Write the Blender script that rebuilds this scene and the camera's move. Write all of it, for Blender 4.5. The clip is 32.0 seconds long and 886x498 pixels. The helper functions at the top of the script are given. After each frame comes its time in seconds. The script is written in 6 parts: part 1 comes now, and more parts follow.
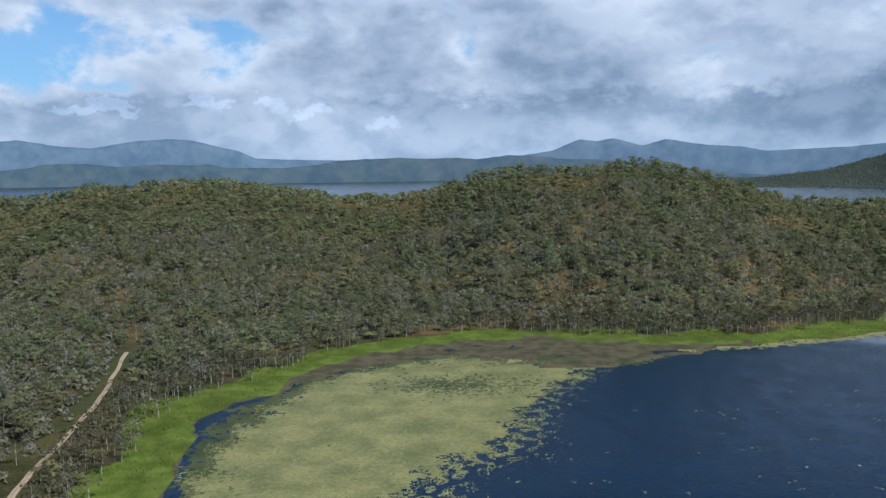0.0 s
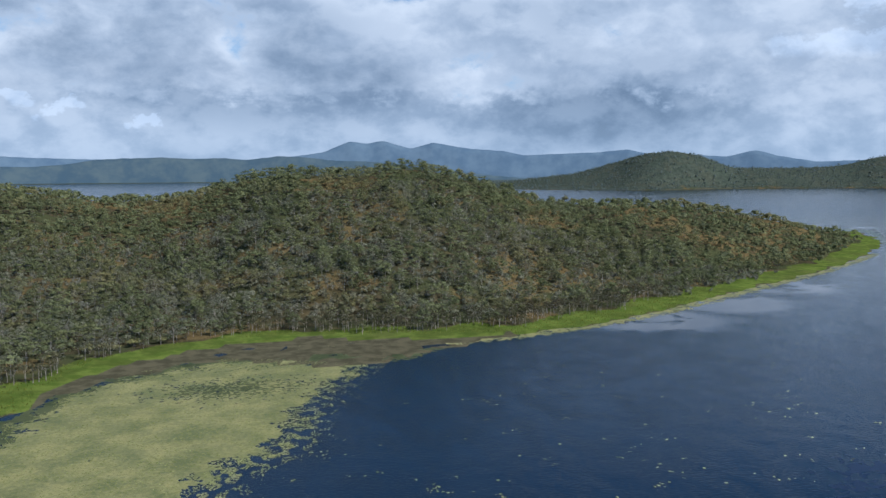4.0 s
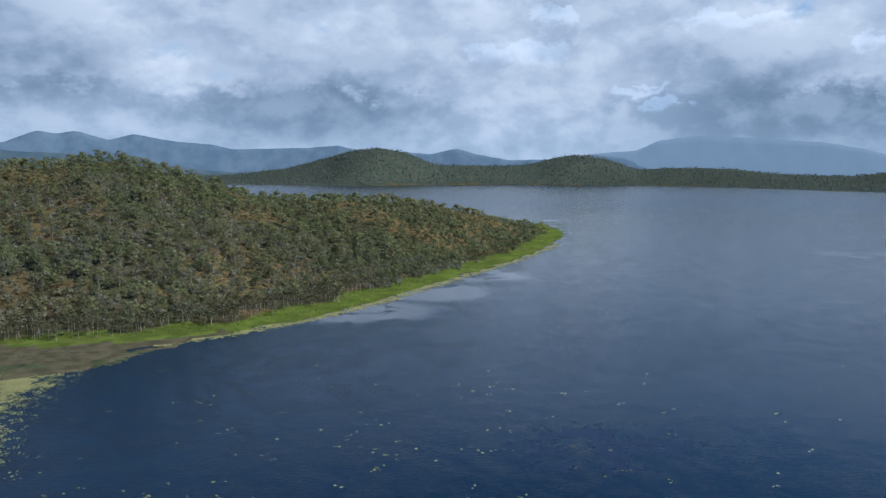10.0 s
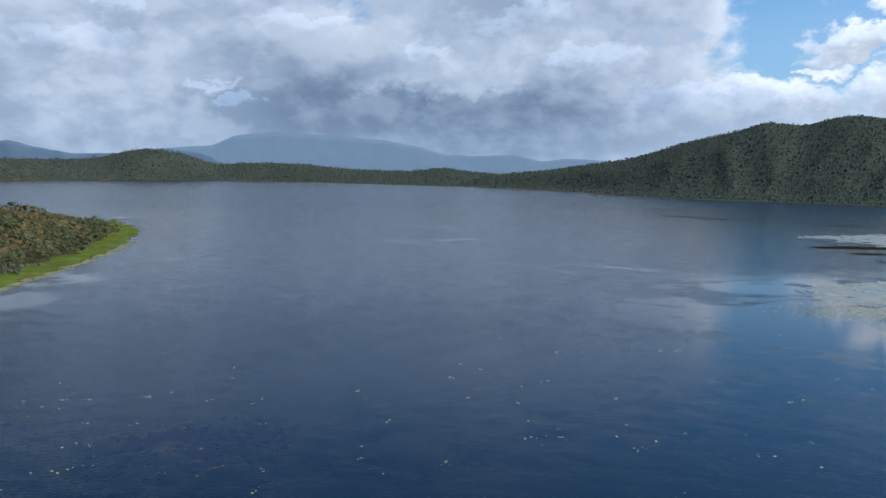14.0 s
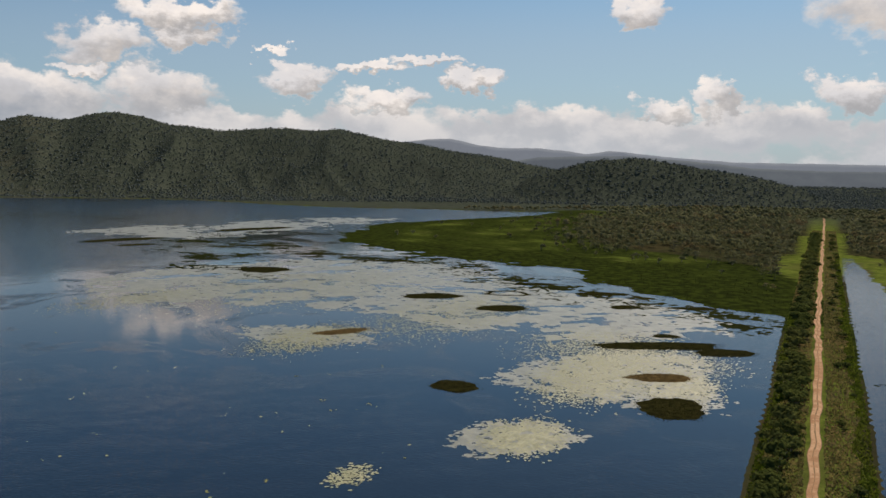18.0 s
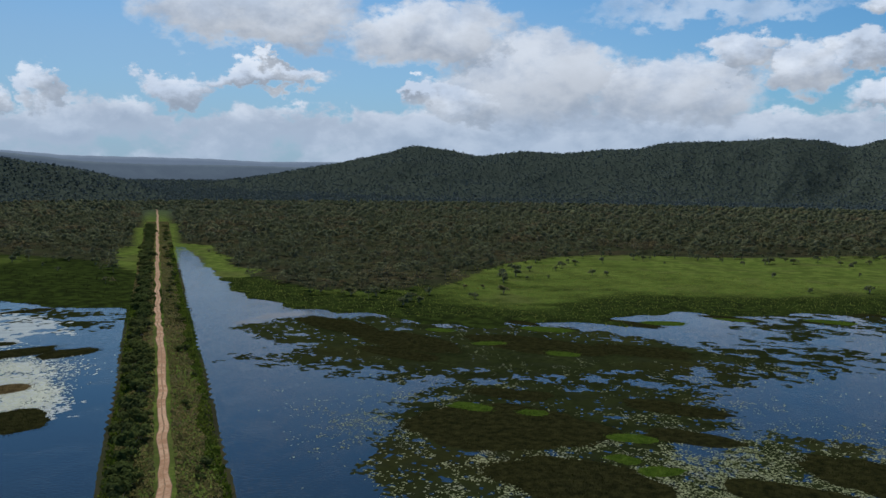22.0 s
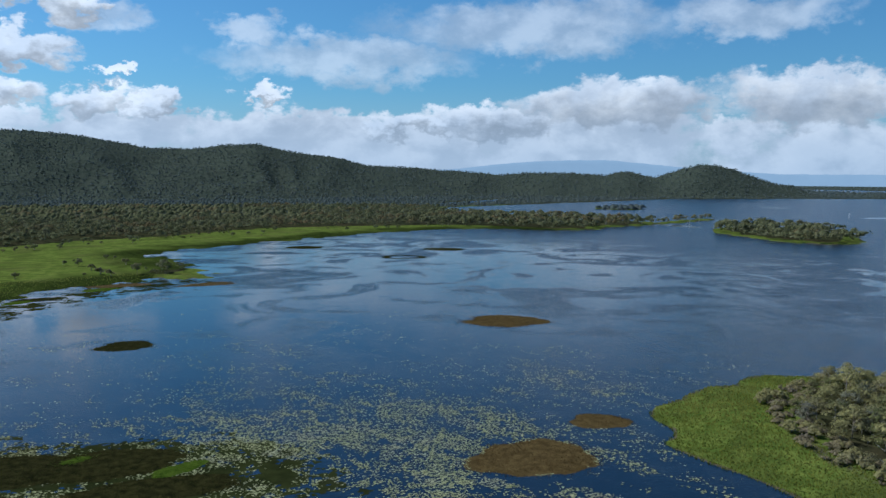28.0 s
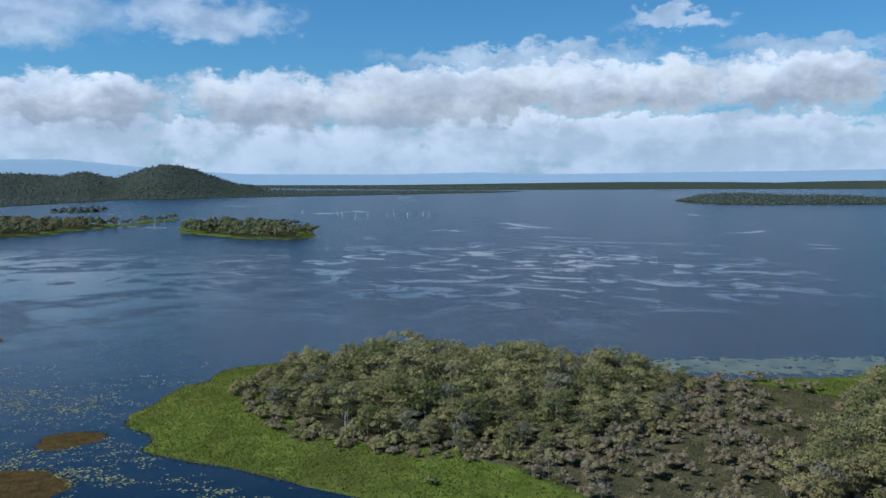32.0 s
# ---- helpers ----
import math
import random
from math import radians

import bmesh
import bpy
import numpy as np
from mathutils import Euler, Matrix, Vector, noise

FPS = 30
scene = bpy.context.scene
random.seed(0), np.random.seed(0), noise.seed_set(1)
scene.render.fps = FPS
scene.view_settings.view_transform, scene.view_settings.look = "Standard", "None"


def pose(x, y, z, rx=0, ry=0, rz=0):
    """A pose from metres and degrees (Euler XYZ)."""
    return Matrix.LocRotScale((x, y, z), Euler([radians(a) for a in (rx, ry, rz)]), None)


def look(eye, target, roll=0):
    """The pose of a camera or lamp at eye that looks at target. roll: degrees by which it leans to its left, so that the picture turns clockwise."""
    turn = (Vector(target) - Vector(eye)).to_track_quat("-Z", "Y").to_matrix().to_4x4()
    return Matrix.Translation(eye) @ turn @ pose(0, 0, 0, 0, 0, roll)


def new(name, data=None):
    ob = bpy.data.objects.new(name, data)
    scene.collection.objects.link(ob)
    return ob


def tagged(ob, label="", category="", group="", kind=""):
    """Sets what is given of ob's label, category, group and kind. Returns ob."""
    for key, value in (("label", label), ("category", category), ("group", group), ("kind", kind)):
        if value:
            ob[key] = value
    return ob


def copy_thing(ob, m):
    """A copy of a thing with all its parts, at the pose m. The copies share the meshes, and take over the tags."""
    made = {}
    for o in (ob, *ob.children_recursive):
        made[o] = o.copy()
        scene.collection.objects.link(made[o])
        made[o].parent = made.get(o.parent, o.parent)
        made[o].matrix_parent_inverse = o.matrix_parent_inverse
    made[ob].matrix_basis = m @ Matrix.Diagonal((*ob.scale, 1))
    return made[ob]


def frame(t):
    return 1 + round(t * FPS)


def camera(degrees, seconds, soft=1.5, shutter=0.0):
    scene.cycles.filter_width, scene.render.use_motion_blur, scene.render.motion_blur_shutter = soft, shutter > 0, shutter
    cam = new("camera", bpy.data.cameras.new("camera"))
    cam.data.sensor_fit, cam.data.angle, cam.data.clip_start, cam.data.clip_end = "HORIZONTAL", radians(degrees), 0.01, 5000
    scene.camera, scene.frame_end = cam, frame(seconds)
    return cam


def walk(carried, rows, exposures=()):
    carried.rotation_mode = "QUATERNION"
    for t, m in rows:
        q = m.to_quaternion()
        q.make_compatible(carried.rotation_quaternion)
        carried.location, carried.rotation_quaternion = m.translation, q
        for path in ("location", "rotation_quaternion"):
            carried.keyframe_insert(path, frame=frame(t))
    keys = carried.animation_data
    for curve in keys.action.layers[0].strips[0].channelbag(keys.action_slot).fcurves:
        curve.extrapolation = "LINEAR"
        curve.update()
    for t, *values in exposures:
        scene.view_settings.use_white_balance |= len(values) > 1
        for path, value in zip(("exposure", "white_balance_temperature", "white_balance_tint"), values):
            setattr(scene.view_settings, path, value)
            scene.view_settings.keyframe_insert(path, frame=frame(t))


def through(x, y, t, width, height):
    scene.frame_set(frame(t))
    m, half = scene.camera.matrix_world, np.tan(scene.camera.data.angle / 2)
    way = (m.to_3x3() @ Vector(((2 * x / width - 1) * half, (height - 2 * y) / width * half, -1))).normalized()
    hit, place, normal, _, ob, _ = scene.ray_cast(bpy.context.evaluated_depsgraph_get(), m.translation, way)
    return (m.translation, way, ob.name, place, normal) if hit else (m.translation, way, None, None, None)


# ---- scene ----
# the camera hovers and turns; rows: seconds, place, heading (clockwise from +y), tilt, lean
cam = camera(55.38, 32.0)
FLIGHT = (
    (0.0, -0.00, -0.00, 50.00, 0.00, -5.20, -0.80),
    (0.5, -0.02, -0.17, 49.91, 2.40, -5.22, -0.80),
    (1.0, -0.05, -0.34, 49.83, 5.13, -5.21, -0.79),
    (1.5, -0.08, -0.54, 49.77, 5.64, -5.18, -0.75),
    (2.0, -0.12, -0.79, 49.73, 7.59, -5.22, -0.71),
    (2.5, -0.13, -1.10, 49.71, 10.17, -5.21, -0.64),
    (4.5, -0.08, -2.58, 49.74, 17.60, -5.25, -0.22),
    (5.0, -0.11, -2.86, 49.74, 20.23, -5.26, -0.15),
    (5.5, -0.17, -3.05, 49.73, 21.72, -5.27, -0.14),
    (6.0, -0.25, -3.17, 49.71, 22.58, -5.30, -0.12),
    (6.5, -0.30, -3.22, 49.68, 23.98, -5.37, -0.06),
    (7.0, -0.34, -3.21, 49.66, 24.54, -5.39, -0.01),
    (7.5, -0.37, -3.15, 49.64, 25.31, -5.41, 0.05),
    (8.0, -0.38, -3.05, 49.63, 26.98, -5.41, 0.09),
    (8.5, -0.37, -2.93, 49.59, 27.70, -5.47, 0.17),
    (9.0, -0.35, -2.80, 49.53, 29.08, -5.52, 0.26),
    (9.5, -0.33, -2.64, 49.46, 31.90, -5.52, 0.30),
    (10.0, -0.31, -2.48, 49.38, 34.81, -5.53, 0.38),
    (10.5, -0.27, -2.32, 49.28, 37.85, -5.53, 0.46),
    (11.0, -0.22, -2.16, 49.18, 40.79, -5.54, 0.49),
    (11.5, -0.16, -2.02, 49.09, 44.68, -5.54, 0.56),
    (12.0, -0.13, -1.89, 49.00, 48.51, -5.56, 0.59),
    (12.5, -0.12, -1.79, 48.93, 51.16, -5.59, 0.63),
    (13.0, -0.12, -1.72, 48.88, 54.70, -5.63, 0.69),
    (13.5, -0.10, -1.69, 48.85, 58.41, -5.62, 0.70),
    (15.5, 0.10, -1.87, 48.73, 78.55, -5.51, 0.83),
    (16.0, 0.14, -1.88, 48.70, 83.46, -5.50, 0.81),
    (16.5, 0.17, -1.88, 48.67, 88.91, -5.47, 0.80),
    (17.0, 0.19, -1.85, 48.65, 95.23, -5.43, 0.77),
    (17.5, 0.16, -1.85, 48.62, 101.59, -5.37, 0.79),
    (18.0, 0.10, -1.89, 48.59, 109.83, -5.28, 0.80),
    (18.5, 0.03, -1.93, 48.57, 116.08, -5.22, 0.79),
    (19.0, -0.05, -1.97, 48.57, 122.90, -5.13, 0.81),
    (19.5, -0.10, -1.99, 48.60, 128.23, -5.11, 0.80),
    (20.0, -0.15, -1.98, 48.65, 133.28, -5.12, 0.78),
    (20.5, -0.19, -1.95, 48.69, 138.68, -5.13, 0.75),
    (21.0, -0.25, -1.89, 48.72, 143.29, -5.15, 0.69),
    (21.5, -0.32, -1.84, 48.74, 148.43, -5.17, 0.67),
    (22.0, -0.40, -1.79, 48.75, 152.84, -5.18, 0.69),
    (22.5, -0.49, -1.78, 48.72, 157.55, -5.19, 0.65),
    (23.0, -0.58, -1.79, 48.67, 162.64, -5.20, 0.68),
    (23.5, -0.61, -1.83, 48.62, 167.33, -5.18, 0.66),
    (24.0, -0.58, -1.88, 48.58, 172.60, -5.14, 0.60),
    (24.5, -0.46, -1.91, 48.55, 177.28, -5.12, 0.56),
    (25.0, -0.24, -1.93, 48.52, 181.89, -5.13, 0.50),
    (25.5, 0.09, -1.92, 48.48, 186.47, -5.12, 0.45),
    (27.5, 1.69, -1.80, 48.35, 205.38, -5.02, 0.32),
    (28.0, 2.00, -1.75, 48.31, 210.43, -4.99, 0.30),
    (28.5, 2.20, -1.67, 48.28, 215.10, -5.02, 0.25),
    (29.0, 2.31, -1.59, 48.28, 220.63, -5.00, 0.20),
    (29.5, 2.37, -1.49, 48.32, 225.45, -4.99, 0.20),
    (30.0, 2.43, -1.40, 48.38, 230.70, -4.95, 0.13),
    (30.5, 2.49, -1.29, 48.46, 234.51, -4.93, 0.10),
    (31.0, 2.56, -1.18, 48.52, 238.59, -4.93, 0.10),
    (31.5, 2.63, -1.07, 48.57, 242.24, -4.91, 0.10),
    (32.0, 2.71, -0.96, 48.61, 245.58, -4.88, 0.07),
)
walk(cam, [(t, pose(x, y, z) @ pose(0, 0, 0, 0, 0, -head) @ pose(0, 0, 0, 90 + tilt) @ pose(0, 0, 0, 0, 0, lean)) for t, x, y, z, head, tilt, lean in FLIGHT],
     exposures=((0, 0.45, 5600, 10), (13, 0.4, 5600, 10), (15.5, 0.3, 6500, 14), (17, 0.2, 7400, 17), (19, -0.05, 7450, 17), (20, -0.1, 6900, 16), (21, -0.15, 6050, 12), (23, -0.05, 5700, 10), (25, 0.05, 5500, 9), (28, 0.2, 5500, 8), (32, 0.25, 5450, 8)))

# ---- sky, sun ----
SUN_HEAD, SUN_UP = 138.0, 47.0


def nodes_of(tree):
    tree.nodes.clear()

    def add(kind, out=0, **inputs):
        n = tree.nodes.new(kind)
        for key, value in inputs.items():
            name = key.replace("__", " ")
            if name.startswith("p_"):
                setattr_safe(n, name[2:], value)
                continue
            sock = n.inputs[int(name[1:])] if name[0] == "i" and name[1:].isdigit() else n.inputs[name]
            if isinstance(value, bpy.types.NodeSocket):
                tree.links.new(value, sock)
            else:
                sock.default_value = value
        return n.outputs[out]
    return add


def setattr_safe(n, key, value):
    if key == "operation":
        n.operation = value
    elif key == "sky_type":
        n.sky_type = value
    elif key == "data_type":
        n.data_type = value
    elif key == "blend_type":
        n.blend_type = value
    elif key == "attribute_name":
        n.attribute_name = value
    elif key == "interpolation_type":
        n.interpolation_type = value
    elif key == "clamp":
        n.clamp = value


def mathn(add, op, a, b=0.0, c=0.0, clamp=False):
    return add("ShaderNodeMath", p_operation=op, i0=a, i1=b, i2=c)


def ramp(add, v, lo, hi, a=0.0, b=1.0, smooth=True):
    return add("ShaderNodeMapRange", p_interpolation_type="SMOOTHSTEP" if smooth else "LINEAR", i0=v, i1=lo, i2=hi, i3=a, i4=b)


def mixc(add, f, a, b, blend="MIX"):
    return add("ShaderNodeMix", 2, p_data_type="RGBA", p_blend_type=blend, i0=f, i6=a, i7=b)


def noise_tex(add, vec, scale, detail=4.0, rough=0.5, out=0, distort=0.0):
    return add("ShaderNodeTexNoise", out, Vector=vec, Scale=scale, Detail=detail, Roughness=rough, Distortion=distort)


def heading(deg):
    return (math.sin(radians(deg)), math.cos(radians(deg)), 0.0)


# single clouds: heading, height angle, half-width, half-height, in degrees
CLOUDS_EAST = ((82, 4.3, 5.8, 1.3), (86.8, 6.2, 1.2, 0.4), (88.5, 7.6, 2.4, 1.1), (91.4, 4.6, 3, 1.5), (92.5, 10, 3.3, 0.8), (93, 8.8, 1.7, 0.8), (98.7, 7.8, 1.4, 0.3), (99.9, 5.9, 2, 0.9), (104.6, 6.6, 2.2, 0.4), (105.6, 4.5, 2.5, 0.7), (108.4, 7.3, 2.3, 0.4), (111.8, 6.2, 1.5, 0.6), (122.4, 10.3, 2, 1), (123.8, 4.5, 1.6, 0.8), (127.4, 4.9, 1.1, 1.2))
CLOUDS_SOUTH = ((135.5, 5.5, 1.9, 1), (140.4, 10.1, 6, 2), (141.2, 6.1, 3.8, 0.8), (141.7, 7.3, 0.7, 0.5), (151.5, 5.2, 1.6, 0.5), (152, 9, 5.3, 1.9), (154.8, 4.7, 3.8, 1.3), (159.3, 6.1, 5.3, 2.7), (167.7, 5.4, 5, 2), (171.8, 7.7, 1.7, 1.2), (175.3, 6.7, 2.1, 1.4), (178.9, 7.3, 1.9, 1), (181.4, 10.4, 2.4, 0.9), (181.6, 4.9, 3.1, 0.9))
CLOUDS_WEST = ((183.5, 7.5, 3, 0.9), (186.6, 10.2, 1.8, 1), (188.4, 4.7, 2.3, 0.9), (188.9, 6.4, 1.1, 0.3), (192.4, 4.5, 1.7, 0.7), (198.6, 5.2, 1.4, 0.5), (208.5, 3.2, 2.3, 0.7), (213.8, 3.7, 3.4, 1), (221.9, 4.7, 5.7, 1.4), (234.1, 5, 4.8, 1.6), (243, 5.2, 4.9, 1.9), (248.7, 5.7, 4.3, 1.8), (256, 6, 7.5, 1.7), (268.5, 5.9, 4.7, 1.6), (285, 5.5, 6, 1.6), (303, 6.5, 7, 1.8))
CLOUDS_NORTH = ((344.5, 4.6, 0.8, 0.5), (347.8, 4.7, 0.9, 0.6), (351, 4.0, 1.5, 0.5), (356, 3.3, 0.9, 0.5), (337.8, 4.3, 1.7, 0.3), (47.2, 5.3, 1.2, 0.3), (49.1, 4.1, 1.1, 0.6), (61.6, 7.5, 1.5, 0.7), (42, 9.8, 1.3, 0.7), (73.1, 7.4, 2.6, 0.8), (40, 7.6, 2.9, 1.0), (54, 9, 3, 0.9), (68, 9.6, 3, 0.9))
VEILS = ((170.4, 10.4, 6.5, 0.7), (188.1, 9.8, 2.6, 1), (197.7, 9.4, 2, 0.9), (203.3, 7.7, 7.3, 1.2), (216, 9.8, 8.4, 1.7), (230.3, 10.2, 4.8, 1.3), (250.7, 8, 7.8, 0.7), (260.8, 9.7, 3.6, 0.6), (268.7, 8, 4.4, 0.7))


def build_sky():
    world = bpy.data.worlds.new("sky")
    world.use_nodes = True
    scene.world = world
    add = nodes_of(world.node_tree)
    sky = world.node_tree.nodes.new("ShaderNodeTexSky")
    sky.sky_type, sky.sun_disc = "NISHITA", False
    sky.sun_elevation, sky.sun_rotation = radians(SUN_UP), radians(SUN_HEAD)
    sky.air_density, sky.dust_density, sky.ozone_density = 1.0, 0.6, 2.0
    way = add("ShaderNodeTexCoord", 0)
    sep = world.node_tree.nodes.new("ShaderNodeSeparateXYZ")
    world.node_tree.links.new(way, sep.inputs[0])
    x, y, z = sep.outputs
    flat = mathn(add, "SQRT", mathn(add, "ADD", mathn(add, "MULTIPLY", x, x), mathn(add, "MULTIPLY", y, y)))
    up = mathn(add, "DIVIDE", z, mathn(add, "MAXIMUM", flat, 0.05))
    high = mathn(add, "MULTIPLY", mathn(add, "ARCTANGENT", up), 57.2958)
    turn = mathn(add, "MULTIPLY", mathn(add, "ARCTAN2", x, y), 57.2958)
    turn = mathn(add, "MODULO", mathn(add, "ADD", turn, 360.0), 360.0)
    ring = add("ShaderNodeCombineXYZ", i0=mathn(add, "DIVIDE", x, flat), i1=mathn(add, "DIVIDE", y, flat), i2=mathn(add, "MULTIPLY", up, 1.6))
    above = add("ShaderNodeVectorMath", p_operation="ADD", i0=ring, i1=(0.02 * math.sin(radians(SUN_HEAD)), 0.02 * math.cos(radians(SUN_HEAD)), 0.03))

    def toward(deg):
        return add("ShaderNodeVectorMath", 1, p_operation="DOT_PRODUCT", i0=ring, i1=heading(deg))

    def puffs(vec):
        big, small = noise_tex(add, vec, 6.0, 3.0, 0.55), noise_tex(add, vec, 17.0, 9.0, 0.62, distort=0.15)
        both = mathn(add, "ADD", mathn(add, "MULTIPLY", big, 0.60), mathn(add, "MULTIPLY", small, 0.40))
        return mathn(add, "ADD", 0.5, mathn(add, "MULTIPLY", mathn(add, "SUBTRACT", both, 0.5), 1.7))
    body, body_up = puffs(ring), puffs(above)
    relief = ramp(add, mathn(add, "SUBTRACT", body, body_up), -0.16, 0.16)
    # the deck of cloud over the north thins out overhead and towards the east
    deck = mathn(add, "MULTIPLY", ramp(add, toward(25), 0.36, 0.66), ramp(add, high, 14.5, 10.5))
    # billowing outlines: the place in the sky is pushed about before the clouds are looked up
    push = add("ShaderNodeVectorMath", p_operation="SUBTRACT", i0=add("ShaderNodeTexNoise", 1, Vector=ring, Scale=13.0, Detail=10.0, Roughness=0.6), i1=(0.5, 0.5, 0.5))
    spot = add("ShaderNodeVectorMath", p_operation="ADD", i0=add("ShaderNodeCombineXYZ", i0=turn, i1=high, i2=0.0), i1=add("ShaderNodeVectorMath", p_operation="MULTIPLY", i0=push, i1=(7.5, 4.6, 0.0)))
    push = add("ShaderNodeVectorMath", p_operation="SUBTRACT", i0=add("ShaderNodeTexNoise", 1, Vector=ring, Scale=44.0, Detail=7.0, Roughness=0.62), i1=(0.5, 0.5, 0.5))
    spot = add("ShaderNodeVectorMath", p_operation="ADD", i0=spot, i1=add("ShaderNodeVectorMath", p_operation="MULTIPLY", i0=push, i1=(3.2, 2.4, 0.0)))
    spot_up = add("ShaderNodeVectorMath", p_operation="ADD", i0=spot, i1=(-0.25, 0.55, 0.0))

    def heaps(at, rows):
        best = None
        for head, up_deg, wide, tall in rows:
            off = add("ShaderNodeVectorMath", p_operation="MULTIPLY", i0=add("ShaderNodeVectorMath", p_operation="SUBTRACT", i0=at, i1=(head, up_deg, 0.0)), i1=(0.90 / wide, 0.90 / tall, 0.0))
            one = add("ShaderNodeVectorMath", 1, p_operation="DOT_PRODUCT", i0=off, i1=off)
            best = one if best is None else mathn(add, "MINIMUM", best, one)
        return mathn(add, "SUBTRACT", 1.0, best)
    single = (*CLOUDS_NORTH, *CLOUDS_EAST, *CLOUDS_SOUTH, *CLOUDS_WEST)
    heap, heap_up = heaps(spot, single), heaps(spot_up, single)
    heap_cover = ramp(add, heap, -0.42, 0.42)
    heap_lit = ramp(add, mathn(add, "SUBTRACT", heap, heap_up), -0.6, 0.8)
    veil = mathn(add, "MULTIPLY", ramp(add, heaps(spot, VEILS), -0.6, 0.9), 0.55)
    bank = ramp(add, add("ShaderNodeVectorMath", 1, p_operation="DOT_PRODUCT", i0=spot, i1=(0.0, 1.0, 0.0)), 5.6, 3.0)
    # scattered fair-weather cloud higher up
    upper = ramp(add, high, 13.0, 22.0)
    need = mathn(add, "SUBTRACT", 0.82, mathn(add, "MULTIPLY", bank, 0.52))
    need = mathn(add, "SUBTRACT", need, mathn(add, "MULTIPLY", deck, 0.60))
    need = mathn(add, "SUBTRACT", need, mathn(add, "MULTIPLY", upper, 0.05))
    # an opening in the deck towards the north-west
    u = mathn(add, "MULTIPLY", mathn(add, "SUBTRACT", turn, 340.0), 1 / 12.0)
    v = mathn(add, "MULTIPLY", mathn(add, "SUBTRACT", high, 7.6), 1 / 3.0)
    gap = ramp(add, mathn(add, "SUBTRACT", 1.0, mathn(add, "ADD", mathn(add, "MULTIPLY", u, u), mathn(add, "MULTIPLY", v, v))), -0.3, 0.8)
    need = mathn(add, "ADD", need, mathn(add, "MULTIPLY", gap, 0.26))
    over = mathn(add, "SUBTRACT", body, need)
    cover = mathn(add, "MULTIPLY", mathn(add, "MAXIMUM", mathn(add, "MAXIMUM", ramp(add, over, -0.06, 0.14), veil), heap_cover), ramp(add, z, -0.012, 0.006))
    thick = ramp(add, over, 0.05, 0.40)
    # the heaviest part of the deck
    heavy = None
    north = mathn(add, "SUBTRACT", mathn(add, "MODULO", mathn(add, "ADD", turn, 180.0), 360.0), 180.0)
    for head, up_deg, wide, tall in ((3.0, 5.8, 11.0, 2.8), (-4.0, 9.0, 12.0, 2.6), (24.0, 3.6, 9.0, 2.2), (62.0, 2.6, 14.0, 3.2)):
        u = mathn(add, "MULTIPLY", mathn(add, "SUBTRACT", north, head), 1 / wide)
        v = mathn(add, "MULTIPLY", mathn(add, "SUBTRACT", high, up_deg), 1 / tall)
        one = mathn(add, "SUBTRACT", 1.0, mathn(add, "ADD", mathn(add, "MULTIPLY", u, u), mathn(add, "MULTIPLY", v, v)))
        heavy = one if heavy is None else mathn(add, "MAXIMUM", heavy, one)
    heavy = ramp(add, mathn(add, "ADD", heavy, mathn(add, "MULTIPLY", mathn(add, "SUBTRACT", noise_tex(add, ring, 6.0, 5.0, 0.55), 0.5), 1.3)), -0.8, 0.9)
    gloom = ramp(add, noise_tex(add, ring, 2.6, 3.0, 0.5, distort=0.4), 0.40, 0.62)
    shade = mathn(add, "MULTIPLY", thick, mathn(add, "ADD", 0.12, mathn(add, "MULTIPLY", deck, mathn(add, "ADD", mathn(add, "MULTIPLY", gloom, 0.10), mathn(add, "MULTIPLY", heavy, 0.19)))))
    bright = mathn(add, "SUBTRACT", mathn(add, "ADD", mathn(add, "SUBTRACT", mathn(add, "SUBTRACT", 0.84, mathn(add, "MULTIPLY", ramp(add, toward(250), 0.2, 0.8), 0.16)), mathn(add, "MULTIPLY", deck, 0.14)), mathn(add, "MULTIPLY", relief, mathn(add, "SUBTRACT", 0.30, mathn(add, "MULTIPLY", deck, 0.13)))), shade)
    heap_bright = mathn(add, "SUBTRACT", mathn(add, "ADD", mathn(add, "ADD", 0.58, mathn(add, "MULTIPLY", heap_lit, 0.48)), mathn(add, "MULTIPLY", relief, 0.14)), mathn(add, "MULTIPLY", ramp(add, toward(250), 0.2, 0.8), 0.17))
    heap_part = mathn(add, "MULTIPLY", heap_cover, mathn(add, "SUBTRACT", 1.0, mathn(add, "MULTIPLY", deck, 0.66)))
    bright = mathn(add, "ADD", mathn(add, "MULTIPLY", bright, mathn(add, "SUBTRACT", 1.0, heap_part)), mathn(add, "MULTIPLY", heap_bright, heap_part))
    tint = mixc(add, mathn(add, "MINIMUM", mathn(add, "ADD", mathn(add, "ADD", mathn(add, "MULTIPLY", shade, 1.5), mathn(add, "MULTIPLY", deck, 0.17)), mathn(add, "SUBTRACT", 0.30, mathn(add, "MULTIPLY", relief, 0.30))), 1.0), (0.98, 1.0, 1.01, 1), (0.50, 0.69, 0.95, 1))
    cloud = add("ShaderNodeVectorMath", p_operation="SCALE", i0=tint, Scale=mathn(add, "MULTIPLY", bright, CLOUD))
    air = mixc(add, 1.0, sky.outputs[0], (0.58 * SKY, 0.97 * SKY, 1.18 * SKY, 1), "MULTIPLY")
    haze = ramp(add, high, 6.5, -0.5)
